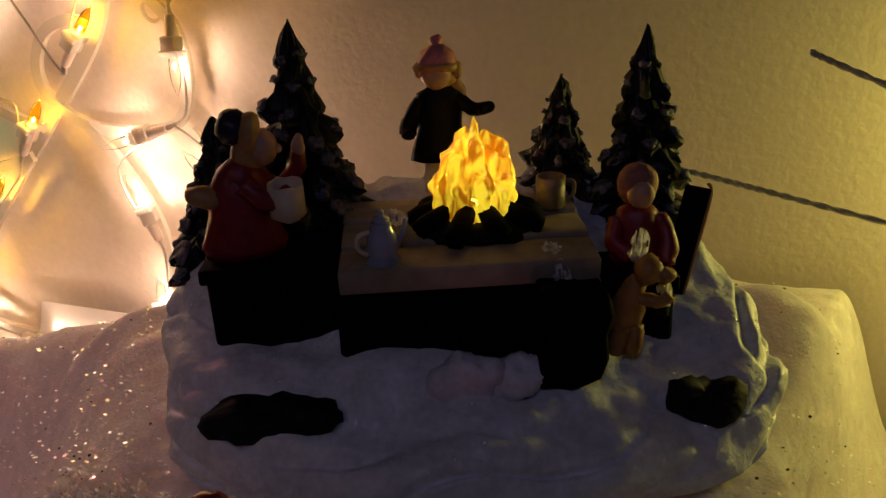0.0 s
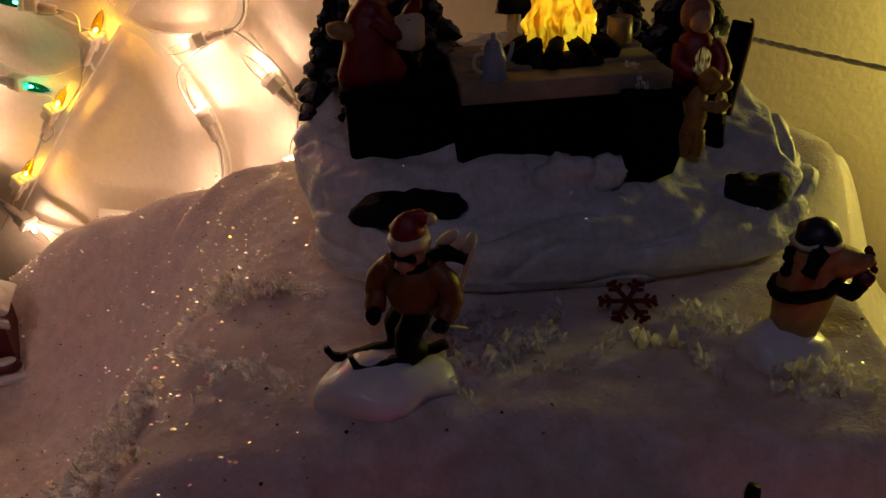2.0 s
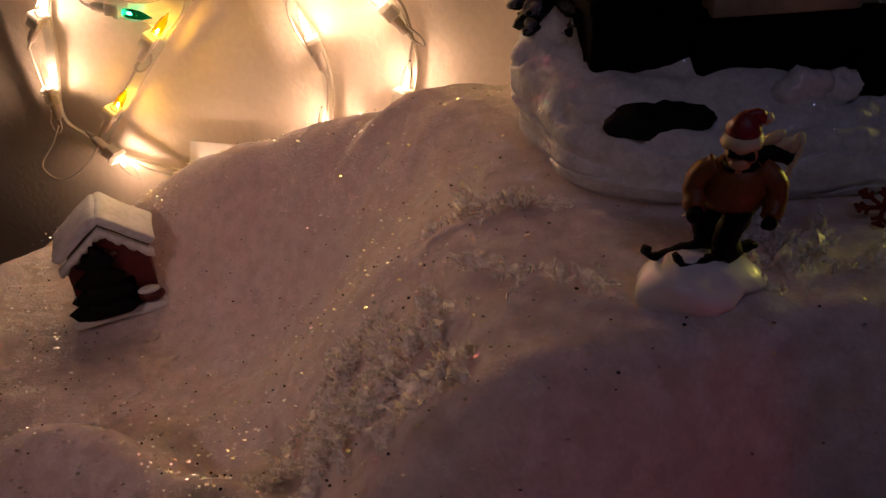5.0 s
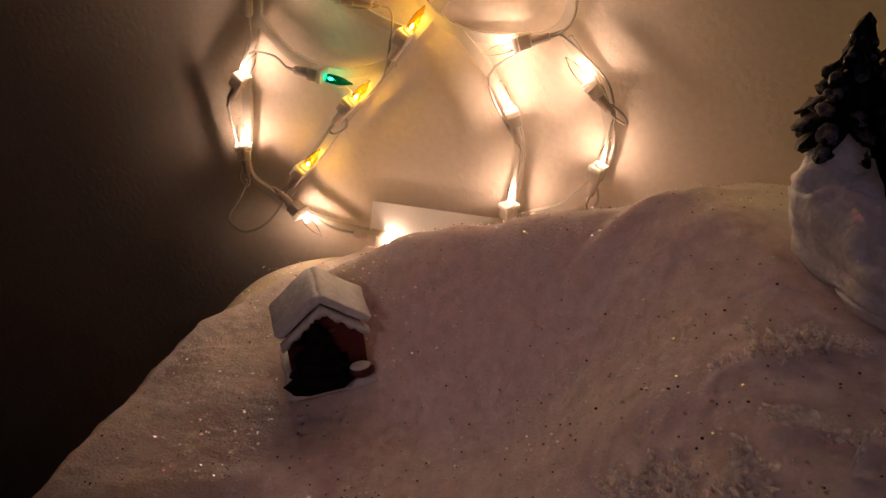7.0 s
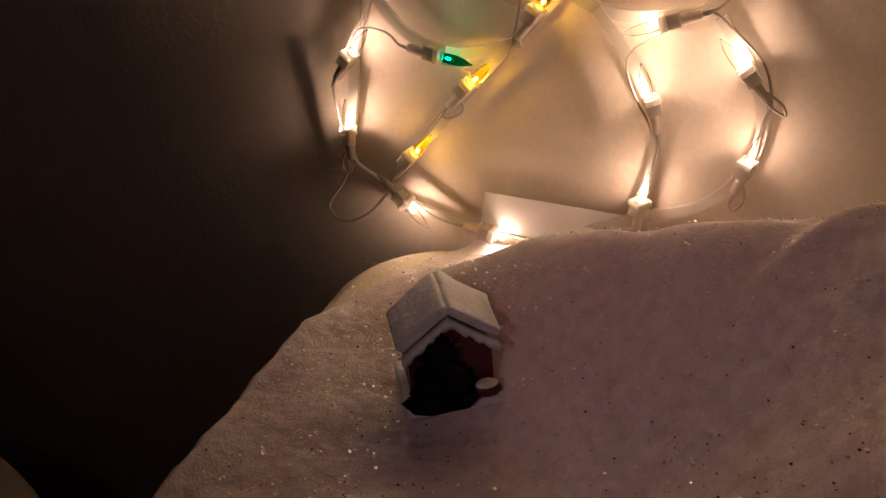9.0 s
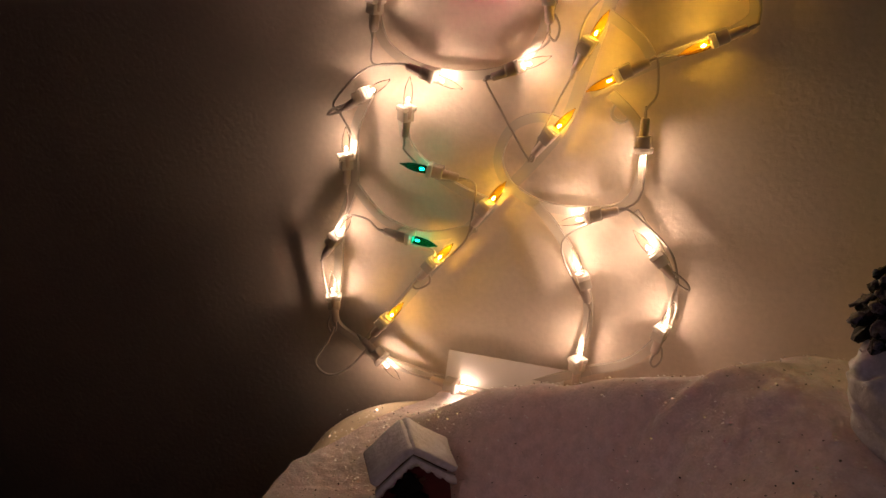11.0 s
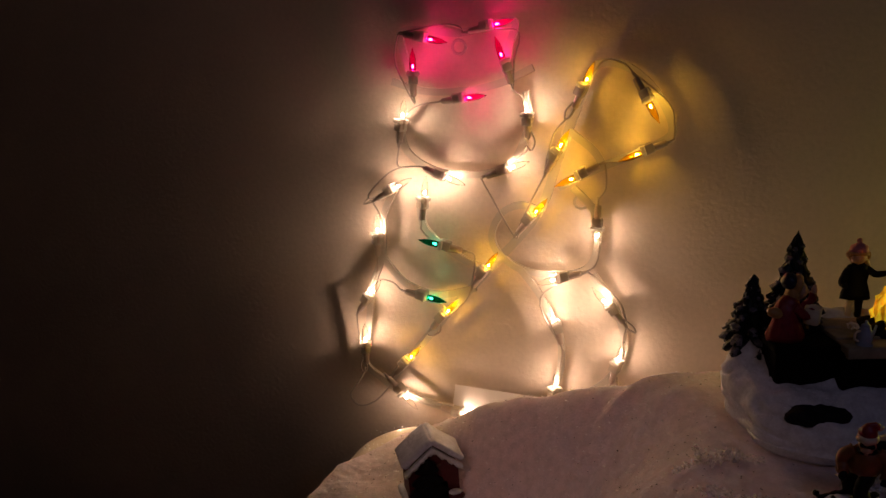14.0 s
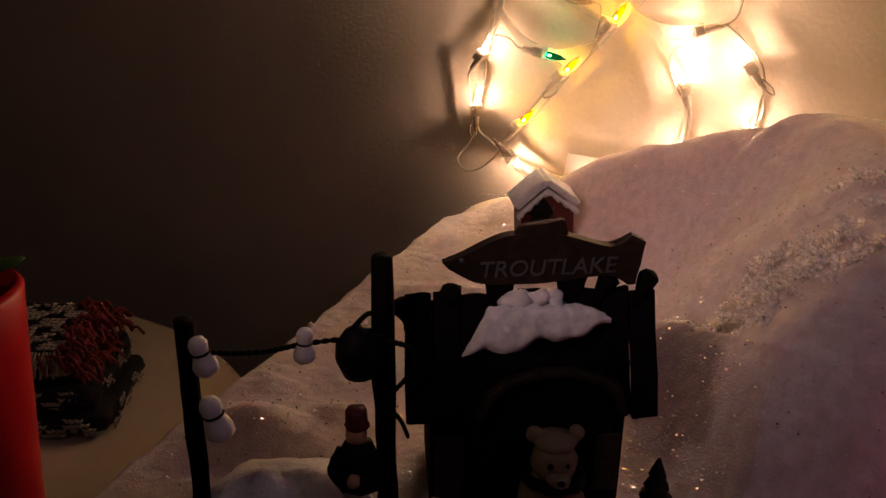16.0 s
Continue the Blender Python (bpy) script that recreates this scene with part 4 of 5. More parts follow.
# ---- skier, moose and loose things on the cloth ----
def snow_mound(bm, rx, ry, rz, mat, seed):
    vs = ball(bm, rx, ry, rz, pose(-rx * 0.06, -ry * 0.2, rz * 0.30), mat, 24, 14)
    for v in vs:
        v.co.z = max(v.co.z, -0.002)
        v.co += 0.0042 * Vector((noise.noise(v.co * 75 + Vector((seed, 0, 0))), noise.noise(v.co * 75 + Vector((0, seed, 0))), 0.7 * noise.noise(v.co * 75)))


def skier(bm):
    # 0 snow, 1 orange coat, 2 dark trousers, 3 skin, 4 red hat, 5 ivory
    snow_mound(bm, 0.0205, 0.0138, 0.0092, 0, 1.0)
    for y, x in ((-0.0042, -0.001), (0.0042, -0.006)):
        sweep(bm, smooth_line([(x - 0.0105, y, 0.0150), (x - 0.0080, y, 0.0112), (x + 0.004, y, 0.0110), (x + 0.018, y, 0.0120)], 6), [(-0.0016, -0.0008), (0.0016, -0.0008), (0.0016, 0.0008), (-0.0016, 0.0008)], up=(0, 0, 1), mat=2)
        tube(bm, [(0.008, y, 0.0112), (0.005, y * 1.1, 0.0175), (0.0105, y * 0.7 - 0.001, 0.0255)], 0.0040, 9, 2)
        ball(bm, 0.0038, 0.0026, 0.0022, pose(0.0050, y, 0.0130), 2)
    before = set(bm.verts)
    lathe(bm, [(0.0060, 0.0240), (0.0078, 0.0268), (0.0084, 0.0315), (0.0074, 0.0362), (0.0050, 0.0392), (0.0030, 0.0402)], pose(0.001, 0, 0), 18, 1, 1.14)
    for s in (-1, 1):
        tube(bm, [(0.000, 0.0062 * s, 0.0372), (-0.0005, 0.0112 * s, 0.0335), (-0.0012, 0.0122 * s, 0.0290), (-0.0052, 0.0110 * s, 0.0248)], 0.0037, 9, 1, scale=lambda q: 1.08 - 0.25 * q)
        ball(bm, 0.0024, 0.0024, 0.0026, pose(-0.0064, 0.0108 * s, 0.0236), 2)
        tube(bm, [(-0.0064, 0.0108 * s, 0.0236), (0.0040, 0.0150 * s, 0.0180)], 0.0005, 5, 5)
    lathe(bm, [(0.0050, 0.0380), (0.0058, 0.0388), (0.0046, 0.0400)], pose(-0.001, 0, 0), 14, 2)
    ball(bm, 0.0048, 0.0046, 0.0052, pose(-0.0015, 0, 0.0425), 3)
    ball(bm, 0.0032, 0.0030, 0.0026, pose(-0.0040, 0, 0.0400), 3)
    lathe(bm, [(0.0056, 0.0440), (0.0062, 0.0458), (0.0056, 0.0478)], pose(-0.001, 0, 0), 14, 5)
    lathe(bm, [(0.0052, 0.0470), (0.0050, 0.0500), (0.0030, 0.0530), (0.0012, 0.0540)], pose(-0.001, 0, 0), 14, 4)
    tube(bm, [(-0.001, 0, 0.0530), (0.000, -0.0030, 0.0530), (0.001, -0.0050, 0.0520)], 0.0018, 8, 4)
    ball(bm, 0.0018, 0.0018, 0.0018, pose(0.001, -0.0060, 0.0518), 5)
    box(bm, 0.0022, 0.0082, 0.0026, pose(-0.0056, 0, 0.0432), 0.0009, 2)
    tube(bm, [(0.004, -0.003, 0.0385), (0.006, -0.0090, 0.0400), (0.007, -0.0150, 0.0390)], 0.0027, 8, 2)
    for y, z, tilt in ((-0.0085, 0.0440, -52), (-0.0120, 0.0425, -60), (-0.0155, 0.0430, -20)):
        ball(bm, 0.0016, 0.0019, 0.0044, pose(0.0070, y, z, -tilt, 0, 0), 5, 8, 6)
    tube(bm, [(0.004, -0.0130, 0.0300), (0.006, -0.0175, 0.0450)], 0.0009, 7, 5)
    turn = pose(0.0092, -0.0012, 0, 0, 0, 48) @ Matrix.Diagonal((1, 0.94, 1, 1))
    for v in set(bm.verts) - before:
        v.co = turn @ v.co
    return [WHITEGLAZE, ORANGE, BLACK, SKIN, RED, IVORY]


figurine("skiing figurine in an orange coat on a snow mound", pose(-0.0495, -0.3040, 0.1915, 0, 0, 32) @ Matrix.Scale(0.92, 4), skier)


def moose(bm):
    # 0 snow, 1 tan fur, 2 dark scarf, 3 navy cap, 4 red mitten, 5 ivory
    snow_mound(bm, 0.0150, 0.0130, 0.0098, 0, 4.0)
    lathe(bm, [(0.0072, 0.001), (0.0070, 0.008), (0.0074, 0.014), (0.0084, 0.020), (0.0088, 0.026), (0.0084, 0.031), (0.0066, 0.036), (0.0030, 0.039)], pose(0, 0, 0, 0, 9, 0), 18, 1)
    ball(bm, 0.0080, 0.0076, 0.0076, pose(0.0050, 0, 0.0355), 1, 18, 12)
    for k in range(4):
        ball(bm, 0.0016, 0.0014, 0.0018, pose(-0.0035 - 0.0006 * (k % 2), -0.003, 0.0385 - 0.0022 * k), 2, 8, 6)
        ball(bm, 0.0014, 0.0014, 0.0016, pose(0.0185 + 0.0009 * k, -0.004, 0.0390 - 0.0024 * k), 4, 8, 6)
    ball(bm, 0.0070, 0.0052, 0.0048, pose(0.0125, -0.003, 0.0345, 0, 8, -20), 1)
    ball(bm, 0.0022, 0.0022, 0.0020, pose(0.0185, -0.0052, 0.0355), 1)
    lathe(bm, [(0.0066, 0), (0.0066, 0.002), (0.0052, 0.0052), (0.0024, 0.0072), (0.0006, 0.0078)], pose(0.0050, 0, 0.0398, 0, -4, 0), 16, 3)
    trim = [Vector((0.0050 + 0.0068 * math.cos(a), 0.0068 * math.sin(a), 0.0400)) for a in [2 * math.pi * i / 20 for i in range(21)]]
    sweep(bm, trim, circle(0.0011, 7), up=(0, 0, 1), mat=5)
    ring = [Vector((0.0035 + 0.0088 * math.cos(a), 0.0086 * math.sin(a), 0.0262 + 0.003 * math.cos(a))) for a in [2 * math.pi * i / 24 for i in range(25)]]
    sweep(bm, ring, circle(0.0022, 8), up=(0, 0, 1), mat=2)
    tube(bm, [(0.010, -0.006, 0.0280), (0.014, -0.008, 0.0265), (0.0165, -0.008, 0.0295)], 0.0024, 8, 2)
    for s in (-1, 1):
        tube(bm, [(0.004, 0.006 * s, 0.0390), (0.001 if s < 0 else 0.0095, 0.0108 * s, 0.0375), (-0.001 if s < 0 else 0.0135, 0.0118 * s, 0.0345)], 0.0024, 8, 4 if s > 0 else 2)
    ball(bm, 0.0032, 0.0028, 0.0034, pose(0.0175, -0.0060, 0.0300), 4)
    return [WHITEGLAZE, TAN, BLACK, NAVY, DARKRED, IVORY]


figurine("tan moose figurine with a navy cap and dark scarf on snow", pose(0.0560, -0.2715, 0.1890, 0, 0, 8) @ Matrix.Scale(0.88, 4), moose)


def snowflake(m, r, mat, label):
    bm = bmesh.new()
    for i in range(6):
        q = pose(0, 0, 0, 0, 0, 60 * i)
        box(bm, r, r * 0.16, 0.0006, q @ pose(r / 2, 0, 0))
        for f, ln in ((0.55, 0.34), (0.82, 0.26)):
            for s in (-1, 1):
                box(bm, r * ln, r * 0.13, 0.0006, q @ pose(r * f, 0, 0.0, 0, 0, 0) @ pose(0, 0, 0.0001 * s, 0, 0, 55 * s) @ pose(r * ln / 2, 0, 0))
    ob = part("snowflake_confetti", bm, mat, smooth=False)
    ob.matrix_basis = m
    tagged(ob, label, "confetti", "scattered snowflake confetti")


def lying(x, y, rz=0, up=0.0012):
    e = 0.004
    n = Vector((cloth_height(x - e, y) - cloth_height(x + e, y), cloth_height(x, y - e) - cloth_height(x, y + e), 2 * e)).normalized()
    return Matrix.Translation((x, y, cloth_height(x, y) + up)) @ Vector((0, 0, 1)).rotation_difference(n).to_matrix().to_4x4() @ pose(0, 0, 0, 0, 0, rz)


snowflake(lying(0.013, -0.256, 0, 0.0046) @ pose(0, 0, 0, 24, 0, 10), 0.0088, REDGLITTER, "dark red glitter snowflake lying on the snow cloth")
snowflake(lying(-0.148, -0.335, 25), 0.0065, CELLO, "sheer lavender snowflake lying on the snow cloth")
snowflake(lying(-0.075, -0.372, 5), 0.0065, CELLO, "sheer lavender snowflake lying on the snow cloth")
snowflake(lying(-0.090, -0.255, 40), 0.0062, CELLO, "sheer lavender snowflake lying on the snow cloth")


def glitter():
    rnd = random.Random(11)
    bm = bmesh.new()
    for i in range(8000):
        x, y = rnd.uniform(-0.41, 0.16), rnd.uniform(-0.55, -0.05)
        z = cloth_height(x, y) + 0.0009
        # tilt range chosen so that flakes mirror the bulbs towards the camera
        m = pose(x, y, z, rnd.uniform(-30, 12), rnd.uniform(-22, 22), 0) @ pose(0, 0, 0, 0, 0, rnd.uniform(0, 180))
        s = rnd.uniform(0.00036, 0.00088) * (1.0 if x < -0.1 else 0.7)
        bm.faces.new([bm.verts.new(m @ Vector((s * math.cos(a), s * math.sin(a), 0))) for a in [math.pi / 3 * k for k in range(6)]])
    for i in range(2200):
        p = PIECE @ base_point(rnd.uniform(0, 2 * math.pi), rnd.uniform(0.08, 0.8))
        m = Matrix.Translation(p + Vector((0, 0, 0.0002))) @ pose(0, 0, 0, rnd.uniform(-90, 90), rnd.uniform(-90, 90), 0)
        s = rnd.uniform(0.00016, 0.00034)
        bm.faces.new([bm.verts.new(m @ Vector((s * math.cos(a), s * math.sin(a), 0))) for a in [math.pi / 3 * k for k in range(6)]])
    # flakes that catch no bulb: the missing glint is put into dark colour
    dark = bmesh.new()
    for i in range(2700):
        x, y = rnd.uniform(-0.41, 0.16), rnd.uniform(-0.55, -0.05)
        if x > -0.08 and rnd.random() < 0.75:
            continue
        m = pose(x, y, cloth_height(x, y) + 0.0010, rnd.uniform(-25, 25), rnd.uniform(-25, 25), rnd.uniform(0, 180))
        s = rnd.uniform(0.00030, 0.00066)
        dark.faces.new([dark.verts.new(m @ Vector((s * math.cos(a), s * math.sin(a), 0))) for a in [math.pi / 3 * k for k in range(6)]])
    tagged(part("glitter", dark, UNLIT_GLITTER, smooth=False), "silver glitter flakes that catch no light, coloured dark", "glitter", kind="stuff")
    tagged(part("glitter", bm, GLITTER, smooth=False), "fine silver glitter strewn over the snow", "glitter", kind="stuff")


def crumple(bm, m, w, h, rnd, amp):
    """One crumpled scrap of thin plastic."""
    nx, ny = 12, 4
    seed = rnd.uniform(0, 90)
    grid = []
    for j in range(ny + 1):
        row = []
        for i in range(nx + 1):
            u, v = i / nx - 0.5, j / ny - 0.5
            k = 1 - 0.5 * abs(2 * u) ** 2
            z = amp * (noise.noise(Vector((u * 5 + seed, v * 4, 0))) + 0.8 * noise.noise(Vector((u * 11, v * 9 + seed, 3)))) + amp * 0.5
            row.append(bm.verts.new(m @ Vector((w * u * (1 + 0.3 * noise.noise(Vector((v * 6, seed, 1)))), h * v * k, max(z, -0.0003)))))
        grid.append(row)
    for j in range(ny):
        for i in range(nx):
            if rnd.random() < 0.80:
                bm.faces.new((grid[j][i], grid[j][i + 1], grid[j + 1][i + 1], grid[j + 1][i]))


def plastic_snow():
    rnd = random.Random(12)
    bm = bmesh.new()
    spots = ((-0.158, -0.291, 0.008, 0.006, 16), (-0.176, -0.298, 0.010, 0.006, 10), (-0.142, -0.300, 0.010, 0.006, 14), (-0.150, -0.318, 0.010, 0.006, 16), (-0.168, -0.322, 0.014, 0.007, 16), (-0.136, -0.330, 0.010, 0.008, 14),
             (-0.124, -0.312, 0.008, 0.006, 12), (-0.146, -0.346, 0.012, 0.008, 16), (-0.120, -0.342, 0.008, 0.008, 10), (-0.150, -0.320, 0.040, 0.022, 34), (-0.116, -0.262, 0.010, 0.006, 16), (-0.103, -0.256, 0.006, 0.005, 8),
             (-0.112, -0.292, 0.003, 0.003, 3), (0.005, -0.276, 0.040, 0.010, 20), (-0.022, -0.288, 0.012, 0.012, 22), (0.052, -0.290, 0.020, 0.008, 7), (-0.090, -0.304, 0.012, 0.010, 8), (0.030, -0.262, 0.014, 0.004, 9))
    for cx, cy, sx, sy, n in spots:
        for i in range(int(n * 0.75)):
            x, y = rnd.gauss(cx, sx * 0.6), rnd.gauss(cy, sy * 0.6)
            m = lying(x, y, rnd.uniform(0, 360), 0.0004) @ pose(0, 0, 0, rnd.uniform(-32, 32), rnd.uniform(-10, 10), 0)
            k = rnd.uniform(0.35, 1.0) ** 1.3
            crumple(bm, m, 0.0240 * k, rnd.uniform(0.0026, 0.0075) * k, rnd, 0.0058 * k + 0.0008)
    tagged(part("plastic_snow", bm, CELLO), "crumpled clear plastic snow in loose patches", "artificial snow", kind="stuff")
    for label, m, w, h in (("scrap of clear plastic snow hanging off the table", at(0.066, -0.0005, 0.2385, 70, 0, 20), 0.0055, 0.012), ("scrap of clear plastic snow lying on the table", at(0.064, 0.006, 0.2450, 5, 0, 60), 0.007, 0.006),
                           ("scrap of clear plastic snow beside the coffee pot", at(0.0165, 0.030, 0.2485, 30, 0, 10), 0.009, 0.007), ("scrap of clear plastic snow on the child figurine", at(0.091, 0.006, 0.2445, 60, 0, -30), 0.006, 0.011),
                           ("scrap of clear plastic snow on the bench end", at(0.099, 0.005, 0.2290, 70, 0, 10), 0.005, 0.009)):
        bm = bmesh.new()
        crumple(bm, Matrix(), w, h, rnd, 0.0016)
        ob = part("plastic_scrap", bm, CELLO, smooth=False)
        ob.matrix_basis = m
        tagged(ob, label, "artificial snow", "loose plastic scraps")


plastic_snow()
glitter()


# ---- small red house ----
def toy_house():
    root = thing("toy_house", "tiny red house with thick white snow on its roof", "miniature house", pose(-0.3165, -0.1690, 0.0848, 0, -3, 30) @ Matrix.Diagonal((1.36, 1.22, 1.05, 1)))
    bm = bmesh.new()
    lathe(bm, [(0.0232, 0), (0.0243, 0.002), (0.0232, 0.0045), (0.0195, 0.0055)], pose(0, 0, 0, 0, 0, 45), 4)
    bmesh.ops.subdivide_edges(bm, edges=bm.edges[:], cuts=3, use_grid_fill=True)
    rough_up(bm, 0.0012, 160, 1)
    part("snow_base", bm, SNOW, root)
    bm = bmesh.new()
    prof = [(-0.0143, 0.004), (0.0143, 0.004), (0.0143, 0.030), (0, 0.045), (-0.0143, 0.030)]
    lo = [bm.verts.new((x, -0.0115, z)) for x, z in prof]
    hi = [bm.verts.new((x, 0.0115, z)) for x, z in prof]
    bm.faces.new(lo)
    bm.faces.new(hi[::-1])
    for i in range(5):
        bm.faces.new((lo[i], hi[i], hi[(i + 1) % 5], lo[(i + 1) % 5]))
    part("wall", bm, DARKRED, root, smooth=False)
    for s in (-1, 1):
        bm = bmesh.new()
        box(bm, 0.0250, 0.0270, 0.0042, pose(s * 0.0085, 0, 0.0435, 0, s * 46, 0), 0.0016)
        bmesh.ops.subdivide_edges(bm, edges=bm.edges[:], cuts=2, use_grid_fill=True)
        rough_up(bm, 0.0008, 150, s)
        part("roof_snow", bm, SNOW, root)
    bm = bmesh.new()
    n = 36
    front, back_row = [], []
    for i in range(n + 1):
        x = -0.0165 + 0.033 * i / n
        ridge = 0.0480 - abs(x) * 1.03
        drip = 0.0030 + 0.0022 * abs(math.sin(i * 0.62)) + 0.0014 * noise.noise(Vector((i * 0.7, 0, 0)))
        for y, rows in ((-0.0152, front), (-0.0116, back_row)):
            rows.append((bm.verts.new((x, y, ridge)), bm.verts.new((x, y + (0.0008 if y < -0.015 else 0), ridge - drip))))
    for i in range(n):
        bm.faces.new((front[i][0], front[i][1], front[i + 1][1], front[i + 1][0]))
        bm.faces.new((back_row[i][0], back_row[i + 1][0], back_row[i + 1][1], back_row[i][1]))
        bm.faces.new((front[i][0], front[i + 1][0], back_row[i + 1][0], back_row[i][0]))
        bm.faces.new((front[i][1], back_row[i][1], back_row[i + 1][1], front[i + 1][1]))
    for i in (0, n):
        bm.faces.new((front[i][0], back_row[i][0], back_row[i][1], front[i][1]))
    part("icing", bm, SNOW, root, "white snow dripping from the gable")
    bm = bmesh.new()
    box(bm, 0.0085, 0.002, 0.014, pose(0.003, -0.0120, 0.0115), 0.0005)
    part("door", bm, DARKWOOD, root)
    bm = bmesh.new()
    for i in range(5):
        q = pose(0.0, -0.0128, 0.0325, 0, 72 * i, 0)
        box(bm, 0.0018, 0.0014, 0.0042, q @ pose(0, 0, 0.0022), 0.0004)
    part("gable_star", bm, BROWN, root)
    bm = bmesh.new()
    for k, (r, z) in enumerate(((0.0108, 0.006), (0.0094, 0.013), (0.0074, 0.020), (0.0048, 0.0275))):
        lathe(bm, [(r * 0.6, z - 0.002), (r, z), (r * 0.3, z + 0.007), (0.0004, z + 0.009)], pose(-0.0045, -0.0150, 0) @ Matrix.Diagonal((1.3, 0.75, 1.12, 1)), 13)
    rough_up(bm, 0.0026, 230, 2)
    part("fir_bush", bm, BLACK, root)
    bm = bmesh.new()
    ball(bm, 0.0050, 0.0035, 0.0035, pose(0.0115, -0.0145, 0.0080))
    part("gift", bm, DARKRED, root)
    bm = bmesh.new()
    ball(bm, 0.0042, 0.0028, 0.0018, pose(0.0110, -0.0150, 0.0115))
    part("gift_snow", bm, SNOW, root)


toy_house()


# ---- bottle-brush tree ----
def brush_tree(x, y, foot, top, r):
    root = thing("bottle_brush_tree", "green bottle-brush tree with short dense bristles", "christmas tree", pose(x, y, foot, -2, 2, 0))
    h = top - foot
    rnd = random.Random(21)
    bm = bmesh.new()
    lathe(bm, [(0.0016, -0.004), (0.0014, h - 0.001), (0.0012, h)], seg=8)
    lathe(bm, [(r * 0.62, 0.008), (r * 0.3, h * 0.55), (0.0022, h * 0.95)], seg=14)
    part("stem", bm, BLACK, root)
    bm = bmesh.new()
    for i in range(11000):
        f = 1 - math.sqrt(rnd.random()) * 0.97
        z = 0.008 + (h - 0.010) * f
        ln = r * (1 - f) * rnd.uniform(0.88, 1.03) + 0.002
        a = rnd.uniform(0, 2 * math.pi)
        d = Vector((math.cos(a), math.sin(a), rnd.uniform(-0.15, 0.22)))
        s = Vector((-math.sin(a), math.cos(a), 0)) * 0.00034
        p, q = Vector((0, 0, z)) + d * ln * 0.45, Vector((0, 0, z)) + d * ln
        up = Vector((0, 0, 0.00034))
        a0, a1, a2, b0 = bm.verts.new(p - s), bm.verts.new(p + s), bm.verts.new(p + up), bm.verts.new(q)
        bm.faces.new((a0, a1, b0)), bm.faces.new((a1, a2, b0)), bm.faces.new((a2, a0, b0))
    part("bristles", bm, BRISTLE, root, smooth=False)


brush_tree(0.0300, -0.3660, 0.0880, 0.2170, 0.0415)

# ---- twine above the village ----
for pts, label in ((((0.020, -0.10, 0.2508), (0.055, -0.10, 0.244), (0.119, -0.10, 0.229), (0.30, -0.11, 0.19)), "grey twine stretched behind the village trees"),
                   (((0.086, -0.10, 0.290), (0.111, -0.10, 0.279), (0.30, -0.10, 0.20)), "grey twine stretched beside the wall")):
    bm = bmesh.new()
    line = smooth_line(pts, 40)
    for s in (0, math.pi):
        sweep(bm, [p + 0.0005 * Vector((0, math.cos(i * 0.9 + s), math.sin(i * 0.9 + s))) for i, p in enumerate(line)], circle(0.0008, 6), up=(0, -1, 0.1))
    tagged(part("twine", bm, CORD), label, "twine")


# ---- lake shop with the fish sign ----
SHOP = pose(-0.272, -0.483, 0.012, 0, 0, 27.9)
GROUND = 0.074


